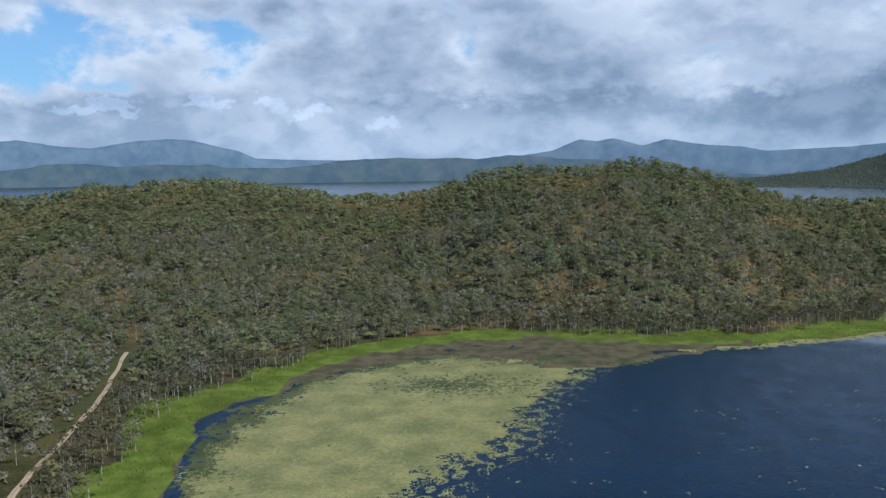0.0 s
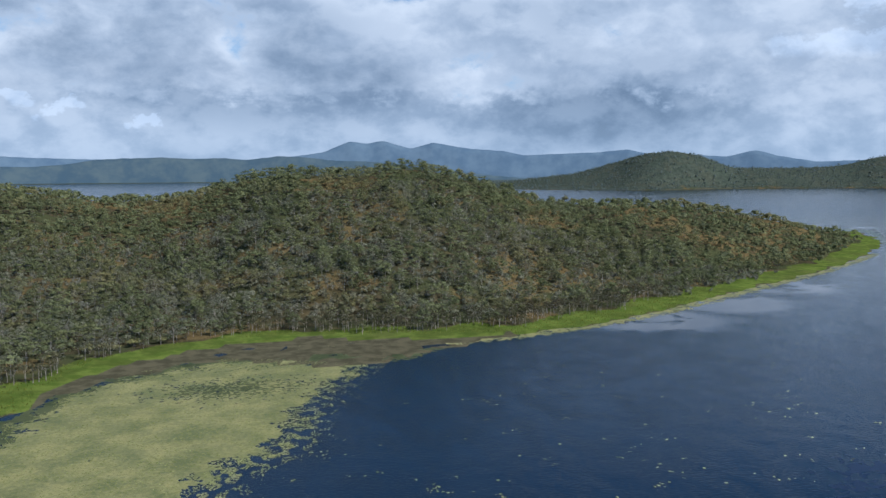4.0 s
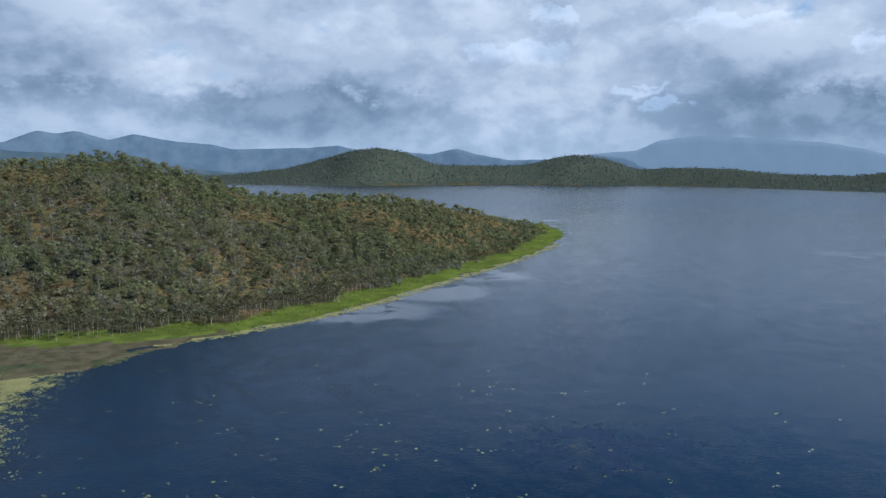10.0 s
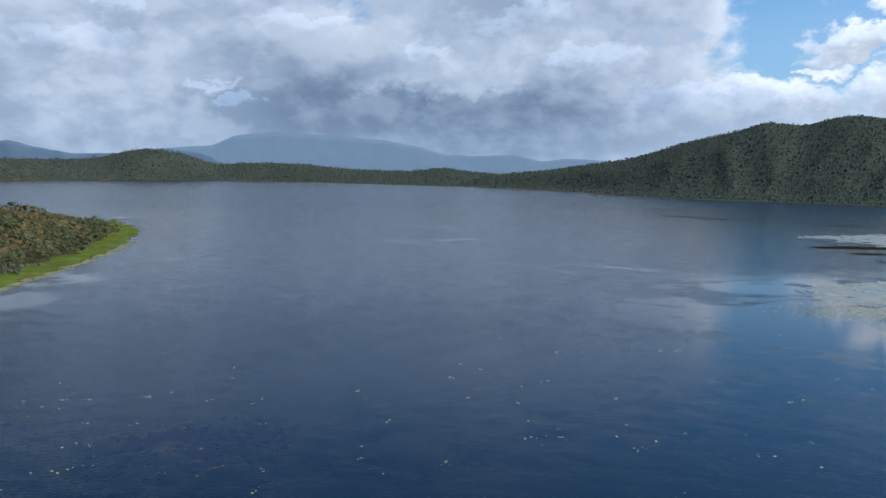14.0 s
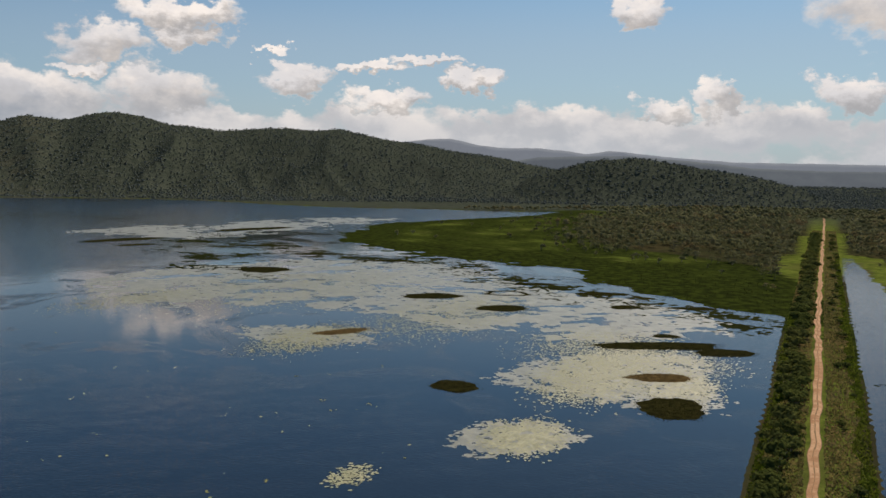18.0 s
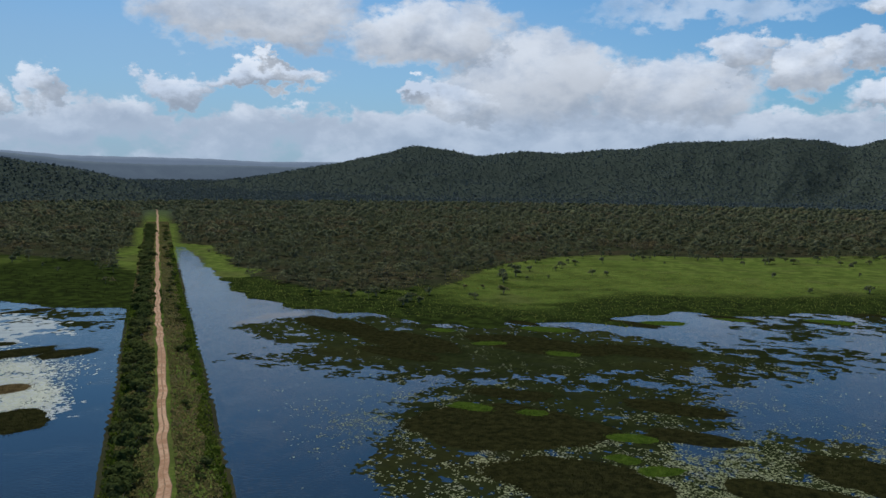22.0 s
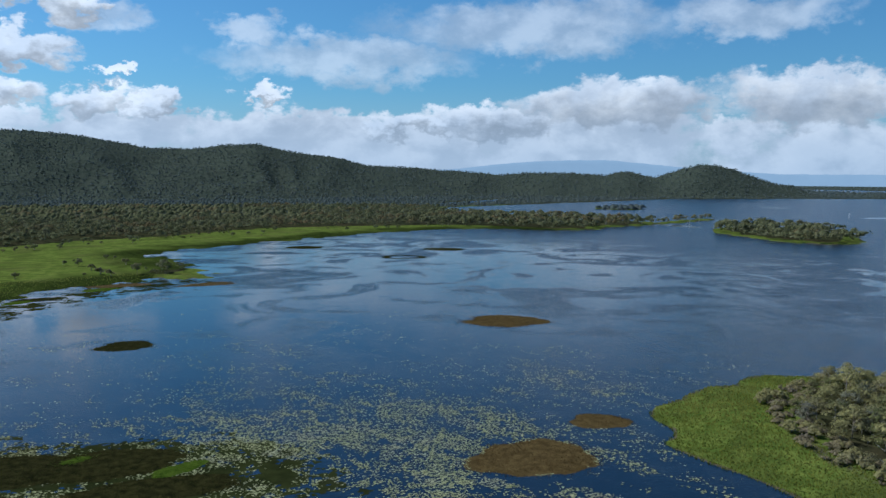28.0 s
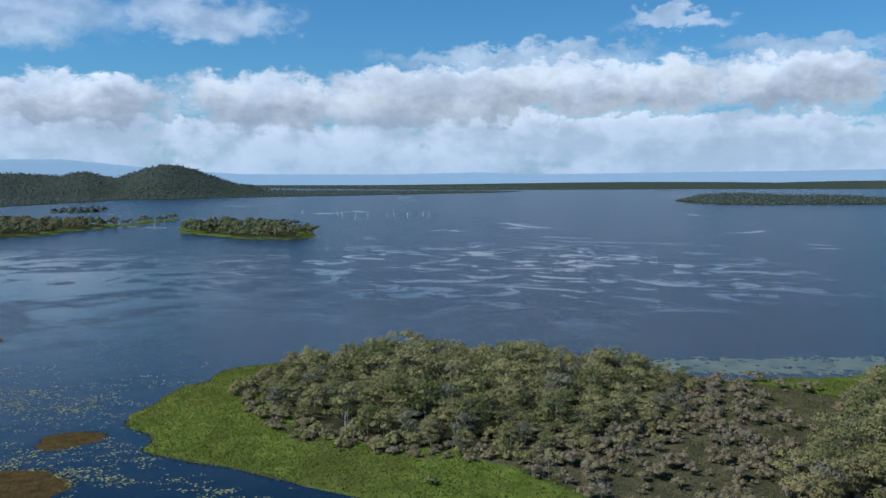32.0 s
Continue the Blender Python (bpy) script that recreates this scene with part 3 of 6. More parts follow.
# shorelines wander a little
wob = 1.0 + np.hypot(GX, GY) / 400.0
WX, WY = GX + wave(GX, GY, 26, 3) * wob * 1.2, GY + wave(GX, GY, 23, 4) * wob * 1.2
ROAD_D = seg_distance(ROAD, GX, GY, closed=False)
SHORE = np.full(GX.shape, -1e9)
for outline in (NORTH, EAST, SOUTH, SOUTH_FAR, SOUTH_BACK, WEST, POINT, ISLAND, ISLET, FAR_ISLET, SPIT, TONGUE):
    np.maximum(SHORE, signed(outline, WX, WY), out=SHORE)
np.maximum(SHORE, 8.6 + wave(GX, GY, 30, 8) * 0.8 - ROAD_D, out=SHORE)

# the front of the southern marsh is cut by inlets and tongues of reed
front = np.clip((ROAD_D - 30) / 30, 0, 1) * np.clip((-GY - 60) / 40, 0, 1) * np.clip((900 - np.hypot(GX, GY)) / 200, 0, 1) * ~((GX < -60) & (GY > -230)) * (GX > -360)
SHORE = SHORE + front * np.clip(1 - np.abs(SHORE) / 60, 0, 1) * (9 * wave(GX, GY * 1.4, 75, 51) + 6 * wave(GX, GY * 1.4, 30, 52) - 2) * np.where(GX + GY > 10, 2.0, 1.0)

# crests of the hills as seen from the middle of the lake: heading and height angle of the treetops; for each its foot line: heading, distance, width of the near and of the far slope
EYE_Z = 49.0
PENINSULA = ((318, -2.2), (328, -1.3), (332.4, -0.98), (335.5, -0.71), (337.8, -0.15), (339.4, -0.32), (342.2, -0.01), (343.9, 0.08), (347.5, -0.23), (351.2, -0.93), (354.9, -1.26), (356.8, -1.26), (359.1, -0.92), (361, -0.3), (363, 0.26), (364.5, 0.48), (367.2, 0.48), (370.1, 0.48), (372.3, 0.88), (374.7, 0.66), (377.1, 0.14), (379.5, -0.76), (382.4, -1.6), (387, -1.74), (390.8, -1.72), (394.5, -2.25), (398.2, -2.96), (401, -3.6), (404, -4))
PENINSULA_LINE = ((318, 640, 300, 250), (332, 582, 300, 241), (340, 538, 290, 200), (347, 539, 290, 200), (356, 564, 300, 230), (363, 490, 262, 200), (372, 468, 241, 200), (380, 488, 234, 200), (391, 562, 229, 168), (398, 638, 201, 121), (404, 690, 120, 110))
NORTH_HILLS = ((17, -0.9), (22.1, -0.27), (24.3, -0.04), (25.9, 0.43), (27.4, 0.85), (28.5, 1.2), (30.4, 1.47), (32.3, 1.1), (34.2, 0.36), (36.5, 0.26), (39.1, 0.26), (41.3, 0.52), (42.7, 0.93), (44.2, 1.04), (45.9, 0.72), (47.7, 0.07), (50.4, 0.21), (53.3, 0.18), (56.7, -0.18), (60.6, -0.24), (62.8, 0.03), (64.3, -0.19), (66.5, -0.39), (70, -0.6))
NORTH_HILLS_LINE = ((17, 2750, 300, 300), (24, 2607, 326, 300), (30, 2542, 416, 338), (34, 2614, 382, 303), (42, 2830, 390, 300), (48, 2844, 350, 300), (57, 2696, 350, 300), (70, 2450, 350, 300))
EAST_RANGE = ((64, -0.8), (66.5, -0.4), (70.1, -0.05), (72.6, 0.38), (75.1, 0.74), (76.6, 1.15), (78.6, 1.83), (80.2, 2.23), (82.1, 2.68), (83.6, 3.16), (85.8, 2.92), (87.3, 3.36), (88.6, 3.52), (90.4, 3.29), (91.9, 2.87), (95.2, 2.58), (97, 2.69), (99.1, 2.83), (101.2, 2.67), (102.9, 2.82), (104.1, 2.52), (106.2, 2.07), (108.1, 1.92), (110.3, 1.45), (113.4, 1.1), (115.7, 0.57), (118, 0.2), (122, -0.3))
EAST_RANGE_LINE = ((64, 2200, 330, 400), (70, 2151, 379, 400), (75, 2062, 468, 450), (80, 2001, 558, 500), (88, 1980, 578, 500), (96, 2024, 629, 500), (104, 2059, 700, 500), (113, 2100, 700, 500), (122, 2100, 500, 500))
NEAR_HILL = ((114, -0.6), (117, 0.2), (117.9, 0.45), (119.4, 0.88), (120.9, 1.12), (122.7, 1.2), (124.9, 0.87), (126.6, 0.56), (128.7, 0.28), (130.8, -0.14), (132.8, -0.71), (135, -1.3))
NEAR_HILL_LINE = ((114, 1560, 200, 300), (121, 1520, 260, 300), (128, 1537, 260, 300), (135, 1560, 240, 300))
SOUTH_RANGE = ((136, -0.9), (140.5, -0.3), (144.3, 0.41), (145.8, 0.65), (147.7, 1.09), (149.2, 1.42), (150.7, 1.93), (153, 1.66), (155.3, 1.19), (156.4, 1.38), (158.3, 1.58), (160.9, 1.44), (163.2, 1.7), (165.7, 1.78), (167, 2.12), (168.5, 2.28), (171.7, 2.3), (174.7, 2.51), (176.9, 2.3), (178.4, 1.92), (179.9, 2.32), (181.5, 2.68), (184.4, 2.68), (187.3, 2.42), (189.4, 2.05), (193, 0.6))
SOUTH_RANGE_LINE = ((136, 2500, 500, 500), (144, 2358, 596, 500), (149, 2224, 717, 500), (160, 2227, 740, 500), (175, 2250, 770, 500), (184, 2250, 761, 500), (193, 2210, 700, 500))
SOUTH_WEST_HILLS = ((184.5, 0.6), (187.3, 2.42), (189.4, 2.05), (191.2, 1.75), (193.7, 1.7), (196, 2), (197.8, 2.1), (199.7, 1.72), (201.2, 1.46), (203.4, 1.2), (205.3, 0.71), (208, 0.64), (210.2, 0.44), (212.2, 0.33), (214.1, 0.12), (215.6, 0.28), (218.6, 0.29), (220.5, 0.2), (221.2, 0.1), (222.3, 0.45), (223.4, 0.27), (224.2, -0.02), (225.5, 0.39), (226.6, 0.76), (227.6, 0.94), (229, 0.69), (230.4, 0.12), (231.8, -0.37), (234.4, -0.6))
SOUTH_WEST_HILLS_LINE = ((184, 2240, 720, 500), (191, 2211, 702, 500), (198, 2171, 636, 495), (205, 2208, 486, 400), (214, 2250, 381, 331), (222, 2243, 343, 300), (228, 2243, 317, 300), (234, 2295, 263, 263))
# low rises standing by themselves: heading, distance, height, half-width across the view and along it
RISES = ((234, 3300, 12, 500, 250), (262, 4700, 24, 900, 350), (274, 4750, 34, 600, 350), (260, 1690, 22, 80, 80), (265, 1750, 17, 120, 80), (270, 1800, 14, 120, 80))


def ridge(crest, line, canopy, x, y, spur, deep):
    """A range of hills along a crest, with spurs and gullies running down from it."""
    rows, line = np.array(crest, float), np.array(line, float)
    r, deg = np.hypot(x, y), np.degrees(np.arctan2(x, y)) % 360
    deg = np.where(deg < rows[0, 0] - 40, deg + 360, deg)
    fine = np.arange(rows[0, 0], rows[-1, 0] + 0.01, 0.1)
    el = np.convolve(np.pad(np.interp(fine, rows[:, 0], rows[:, 1]), 3, mode="edge"), np.ones(7) / 7, "valid")
    dist, near, back = (np.interp(deg, line[:, 0], line[:, k]) for k in (1, 2, 3))
    high = np.maximum(EYE_Z + dist * np.tan(np.radians(np.interp(deg, fine, el))) - canopy, 0)
    high = high * np.clip((deg - rows[0, 0]) / 1.5, 0, 1) * np.clip((rows[-1, 0] - deg) / 1.5, 0, 1)
    u = np.where(r < dist, (dist - r) / near, (r - dist) / back)
    arc = np.radians(deg) * dist
    gully = np.abs(wave(arc, r * 0.35, spur, 61)) * 0.9 + np.abs(wave(arc, r * 0.5, spur * 0.42, 62)) * 0.5 - 0.62
    u = np.clip(u * (1 + deep * gully * np.clip(1.3 - u, 0, 1)), 0, 1)
    return high * (0.55 * (0.5 + 0.5 * np.cos(np.pi * u)) + 0.45 * (1 - u) ** 1.35)


def hills(x, y):
    out = np.zeros(x.shape)
    for crest, line, canopy, spur, deep in ((PENINSULA, PENINSULA_LINE, 4.6, 200, 0.12), (NORTH_HILLS, NORTH_HILLS_LINE, 5, 420, 0.3), (EAST_RANGE, EAST_RANGE_LINE, 4.0, 700, 0.38), (NEAR_HILL, NEAR_HILL_LINE, 4.5, 400, 0.25),
                                      (SOUTH_RANGE, SOUTH_RANGE_LINE, 4.0, 700, 0.42), (SOUTH_WEST_HILLS, SOUTH_WEST_HILLS_LINE, 4.0, 600, 0.36)):
        out = np.maximum(out, ridge(crest, line, canopy, x, y, spur, deep))
    for deg, far, high, across, along in RISES:
        s, c = math.sin(radians(deg)), math.cos(radians(deg))
        u, v = (x - s * far) * c - (y - c * far) * s, (x - s * far) * s + (y - c * far) * c
        out = np.maximum(out, high * np.exp(-0.5 * ((u / across) ** 2 + (v / along) ** 2)))
    return out


rise = hills(GX, GY)
point_land = (GX < -1400) & (GX > -2300) & (GY > -420) & (GY < 800)
fade = np.clip((SHORE - 4) / np.where(np.hypot(GX, GY) < 900, 55.0, np.where(point_land, 40.0, 90.0)), 0, 1) ** 1.2
flat_land = 0.12 + 0.55 * np.clip(SHORE / 14.0, 0, 1) + np.clip(SHORE - 14, 0, 400) * 0.004
TERRAIN = np.where(SHORE > 0, np.maximum(flat_land, rise * fade) + np.clip(rise / 30, 0, 1) * wave(GX, GY, 60, 6) * 0.7 * fade, np.maximum(SHORE * 0.09, -1.8))
bank = np.clip(1 - (ROAD_D - 3.0) / 7.0, 0, 1)
TERRAIN = np.maximum(TERRAIN, np.where(ROAD_D < 10, 1.5 * bank, -9))
TERRAIN = np.where(TERRAIN == 0, 0.01, TERRAIN)


def sample(field, x, y):
    u = (np.arcsinh(np.clip(x, -REACH, REACH) / REACH * np.sinh(GRID_K)) / GRID_K + 1) / 2 * (GRID_N - 1)
    v = (np.arcsinh(np.clip(y, -REACH, REACH) / REACH * np.sinh(GRID_K)) / GRID_K + 1) / 2 * (GRID_N - 1)
    i, j = np.clip(u.astype(int), 0, GRID_N - 2), np.clip(v.astype(int), 0, GRID_N - 2)
    fu, fv = u - i, v - j
    return field[i, j] * (1 - fu) * (1 - fv) + field[i + 1, j] * fu * (1 - fv) + field[i, j + 1] * (1 - fu) * fv + field[i + 1, j + 1] * fu * fv


# the stand of trees on the near point
STAND = spline(((-146, -112), (-134, -97), (-126, -80), (-130, -56), (-136, -38), (-154, -27), (-178, -23), (-200, -32), (-204, -58), (-202, -84), (-188, -112), (-168, -122)))
STAND_NORTH = spline(((-124, -4), (-134, 14), (-175, 32), (-216, 34), (-208, 10), (-172, 6), (-146, 0)))
# dry open scrub north of it
SCRUB = spline(((-134, -58), (-116, -30), (-104, -4), (-130, 24), (-180, 22), (-206, -8), (-204, -40), (-180, -32), (-156, -36)))
# open marsh, without trees
MEADOW_EAST = spline(((215, -195), (290, -180), (410, -90), (560, -60), (740, -120), (950, -480), (930, -560), (830, -520), (760, -428), (640, -350), (482, -285), (420, -300), (330, -290), (250, -235)))
MEADOW_SOUTH = spline(((120, -160), (195, -205), (255, -290), (209, -281), (179, -293), (160, -315), (172, -405), (144, -482), (62, -520), (-19, -599), (-80, -640), (-144, -664), (-233, -718), (-337, -716), (-425, -690),
                       (-470, -600), (-400, -560), (-100, -450), (-60, -300), (30, -180)))
MEADOW = np.maximum(signed(MEADOW_EAST, WX, WY), signed(MEADOW_SOUTH, WX, WY))


# shallow mud in the northern bay, and dark reed beds along the front of the marshes
MUDFLAT = signed(spline(((-40, 190), (-28, 205), (-12, 216), (3, 222), (20, 212), (40, 209), (62, 222), (90, 238), (60, 246), (12, 256), (-30, 232))), WX, WY)
TERRAIN = np.where((MUDFLAT > 0) & (TERRAIN < 0.07), 0.03 + 0.05 * wave(GX, GY, 14, 17), TERRAIN)
REED_BEDS = np.maximum(signed(spline(((130, -165), (185, -200), (215, -235), (150, -245), (100, -262), (60, -255), (20, -238), (20, -205), (70, -180))), WX, WY),
                       signed(spline(((215, -195), (300, -175), (400, -165), (420, -95), (560, -60), (680, -80), (640, -150), (520, -165), (470, -225), (380, -260), (300, -262), (250, -235))), WX, WY))


def mesh_from(name, verts, faces, mats, tone=None, smooth=False, mat_index=None):
    """One mesh out of numpy arrays; faces all of one width."""
    me = bpy.data.meshes.new(name)
    n, k = faces.shape
    me.vertices.add(len(verts))
    me.vertices.foreach_set("co", np.ascontiguousarray(verts, np.float32).ravel())
    me.loops.add(n * k)
    me.loops.foreach_set("vertex_index", np.ascontiguousarray(faces, np.int32).ravel())
    me.polygons.add(n)
    me.polygons.foreach_set("loop_start", np.arange(0, n * k, k, dtype=np.int32))
    if smooth:
        me.polygons.foreach_set("use_smooth", np.ones(n, bool))
    for m in mats:
        me.materials.append(m)
    if mat_index is not None:
        me.polygons.foreach_set("material_index", np.ascontiguousarray(mat_index, np.int32))
    if tone is not None:
        at = me.attributes.new("tone", "FLOAT", "POINT")
        at.data.foreach_set("value", np.ascontiguousarray(tone, np.float32))
    me.update(calc_edges=True)
    return me


def grid_faces(nx, ny):
    i, j = np.meshgrid(np.arange(nx - 1), np.arange(ny - 1), indexing="ij")
    a = (i * ny + j).ravel()
    return np.stack((a, a + ny, a + ny + 1, a + 1), 1)


def build_ground():
    verts = np.stack((GX.ravel(), GY.ravel(), TERRAIN.ravel()), 1)
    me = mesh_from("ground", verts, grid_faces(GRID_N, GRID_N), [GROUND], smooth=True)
    near_point = (GX < -60) & (GY < 40) & (GX > -260) & (GY > -180)
    shore_grass = (np.clip((np.where(near_point, 26, 18) + np.where(near_point, 2, 5) * wave(GX, GY, 40, 9) - SHORE) / 5, 0, 1)) * (np.hypot(GX, GY) < np.where(GX > 900, 2050, 1400)) * np.where(GX > 900, 0.55, 1.0)
    grass = np.clip(np.maximum(np.clip((MEADOW + 6) / 12, 0, 1), shore_grass), 0, 1) * np.clip(SHORE / 1.0 + 0.5, 0, 1)
    mud = np.clip((0.5 - SHORE) / 1.0, 0, 1) * (SHORE < 6)
    grass = np.where(near_point & (SHORE > 0), np.clip(0.75 - signed(STAND, GX, GY) / 6, 0, 1), grass)
    bare = np.where(near_point, np.clip(signed(SCRUB, GX, GY) / 5 + 0.5, 0, 1), 0)
    verge = np.where(near_point, np.clip(1 - np.abs(signed(STAND, GX, GY) + 3) / 4, 0, 1), 0)
    grass = grass * (1 - 0.62 * bare)
    grass = np.where((ROAD_D < 9) & (GY < 60), 0.6, grass)
    grass = np.where((ROAD_D < 9) & (GY >= 60), 0.42, grass)
    grass = np.where((ROAD_D < 9) & (GY > 225), 0.0, grass)
    grass = np.where((ROAD_D < 18) & (GY < -330), 0.62, grass)
    dark = np.clip(REED_BEDS / 22 + 0.45 + 0.8 * wave(GX, GY, 34, 18), 0, 1) * (REED_BEDS > -15)
    dist = np.hypot(GX, GY)
    # dark sedge by the water, plus cloud shadow painted over the nearer marsh
    sedge_and_shadow = (MEADOW > -8) * (GY < -60) * (np.clip((40 - SHORE) / 40, -0.1, 0.6) + np.clip((420 - dist) / 200, 0, 0.35) + 0.42 + 0.28 * wave(GX, GY * 1.6, 80, 19) + 0.15 * wave(GX, GY * 1.6, 24, 20) - 0.22 + 0.65 * (GX + GY > 10))
    dark = np.maximum(dark, np.clip(sedge_and_shadow, 0, 1))
    mud = mud * (ROAD_D > 14)
    mud = np.maximum(mud, (MUDFLAT > 0) * (SHORE < 3))
    mud = np.maximum(mud, np.maximum(0.52 * bare, 0.7 * verge))
    # fourth channel: falls with distance on wooded land, for the painted haze and shade
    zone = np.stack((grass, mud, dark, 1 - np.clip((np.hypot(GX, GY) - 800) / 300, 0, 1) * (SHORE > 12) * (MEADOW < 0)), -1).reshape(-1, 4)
    at = me.color_attributes.new("zone", "FLOAT_COLOR", "POINT")
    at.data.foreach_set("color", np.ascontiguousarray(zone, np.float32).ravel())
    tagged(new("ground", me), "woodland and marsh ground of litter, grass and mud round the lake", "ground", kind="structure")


def build_water():
    a = np.array((-4990, -1500, -500, 0, 500, 1500, 4990), float)
    x, y = np.meshgrid(a, a, indexing="ij")
    me = mesh_from("water", np.stack((x.ravel(), y.ravel(), x.ravel() * 0), 1), grid_faces(7, 7), [WATER], smooth=True)
    tagged(new("water", me), "dark blue lake water with fine ripples and calm slicks", "lake", kind="structure")


build_ground()
build_water()

# ---- far mountains ----


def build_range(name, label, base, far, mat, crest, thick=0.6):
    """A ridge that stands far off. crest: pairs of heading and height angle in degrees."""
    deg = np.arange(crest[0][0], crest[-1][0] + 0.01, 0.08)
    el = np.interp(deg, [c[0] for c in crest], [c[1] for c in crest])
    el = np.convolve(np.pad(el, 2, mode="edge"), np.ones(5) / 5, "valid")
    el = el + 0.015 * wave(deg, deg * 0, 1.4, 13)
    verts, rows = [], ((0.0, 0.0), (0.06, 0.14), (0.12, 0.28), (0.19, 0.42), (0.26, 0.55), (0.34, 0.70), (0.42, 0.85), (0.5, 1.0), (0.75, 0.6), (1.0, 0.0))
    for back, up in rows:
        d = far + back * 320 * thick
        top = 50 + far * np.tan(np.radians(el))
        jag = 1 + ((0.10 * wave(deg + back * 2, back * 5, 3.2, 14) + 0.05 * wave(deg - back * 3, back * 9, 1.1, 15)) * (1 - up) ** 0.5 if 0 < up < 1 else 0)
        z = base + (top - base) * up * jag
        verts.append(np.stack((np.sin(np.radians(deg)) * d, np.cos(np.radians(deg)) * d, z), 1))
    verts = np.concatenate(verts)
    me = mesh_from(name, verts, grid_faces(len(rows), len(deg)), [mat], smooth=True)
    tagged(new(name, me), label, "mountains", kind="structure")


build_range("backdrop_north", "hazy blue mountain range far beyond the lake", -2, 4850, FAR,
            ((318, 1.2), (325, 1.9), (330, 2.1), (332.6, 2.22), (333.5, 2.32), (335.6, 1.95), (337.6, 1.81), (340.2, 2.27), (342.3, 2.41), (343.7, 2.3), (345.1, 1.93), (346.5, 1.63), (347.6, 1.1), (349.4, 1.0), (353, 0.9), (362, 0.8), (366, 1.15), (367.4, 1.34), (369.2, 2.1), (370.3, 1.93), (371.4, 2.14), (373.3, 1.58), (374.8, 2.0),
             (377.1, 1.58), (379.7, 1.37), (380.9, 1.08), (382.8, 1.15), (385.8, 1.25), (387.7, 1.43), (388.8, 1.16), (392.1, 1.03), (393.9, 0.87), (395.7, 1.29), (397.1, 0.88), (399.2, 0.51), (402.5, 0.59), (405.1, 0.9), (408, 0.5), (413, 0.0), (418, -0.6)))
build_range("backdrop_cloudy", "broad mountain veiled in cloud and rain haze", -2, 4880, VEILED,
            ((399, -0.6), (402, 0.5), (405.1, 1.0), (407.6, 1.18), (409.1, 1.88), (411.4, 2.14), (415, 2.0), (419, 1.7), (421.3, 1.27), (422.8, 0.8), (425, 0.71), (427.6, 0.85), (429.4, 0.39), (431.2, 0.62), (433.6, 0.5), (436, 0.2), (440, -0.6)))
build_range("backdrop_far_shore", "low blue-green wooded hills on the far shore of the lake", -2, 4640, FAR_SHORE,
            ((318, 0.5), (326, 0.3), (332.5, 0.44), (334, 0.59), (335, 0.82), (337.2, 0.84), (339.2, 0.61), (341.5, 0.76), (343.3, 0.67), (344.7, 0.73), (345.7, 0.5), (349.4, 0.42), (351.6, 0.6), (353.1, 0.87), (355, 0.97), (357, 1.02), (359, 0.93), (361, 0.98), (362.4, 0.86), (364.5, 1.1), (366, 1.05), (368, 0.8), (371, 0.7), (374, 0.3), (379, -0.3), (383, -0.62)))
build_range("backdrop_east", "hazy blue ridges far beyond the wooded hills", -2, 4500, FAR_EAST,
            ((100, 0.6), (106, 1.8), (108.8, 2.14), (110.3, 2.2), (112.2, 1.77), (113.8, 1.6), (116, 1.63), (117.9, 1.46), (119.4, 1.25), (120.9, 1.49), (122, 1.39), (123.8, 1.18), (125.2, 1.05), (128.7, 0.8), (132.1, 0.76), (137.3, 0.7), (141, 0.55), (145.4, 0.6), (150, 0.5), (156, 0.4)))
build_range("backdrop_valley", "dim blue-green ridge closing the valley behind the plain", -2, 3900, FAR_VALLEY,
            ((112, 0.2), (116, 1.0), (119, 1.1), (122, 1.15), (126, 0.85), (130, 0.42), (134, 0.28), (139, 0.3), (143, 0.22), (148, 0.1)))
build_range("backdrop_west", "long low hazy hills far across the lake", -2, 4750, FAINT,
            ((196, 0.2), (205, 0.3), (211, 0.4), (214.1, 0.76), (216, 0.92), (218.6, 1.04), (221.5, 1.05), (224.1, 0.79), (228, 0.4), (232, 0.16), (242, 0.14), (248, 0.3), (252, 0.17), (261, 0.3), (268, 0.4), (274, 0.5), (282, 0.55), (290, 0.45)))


# ---- trees ----


def tube(points, radii, sides=5):
    """A tapered limb as vertices and triangles."""
    pts = [np.array(p, float) for p in points]
    verts, faces = [], []
    for p, r in zip(pts, radii):
        for k in range(sides):
            a = 6.2832 * k / sides
            verts.append(p + np.array((math.cos(a) * r, math.sin(a) * r, 0)))
    for i in range(len(pts) - 1):
        for k in range(sides):
            a, b = i * sides + k, i * sides + (k + 1) % sides
            faces += [(a, b, b + sides), (a, b + sides, a + sides)]
    return np.array(verts), np.array(faces)


def merge(parts):
    vs, fs, n = [], [], 0
    for v, f in parts:
        vs.append(v)
        fs.append(f + n)
        n += len(v)
    return np.concatenate(vs), np.concatenate(fs)


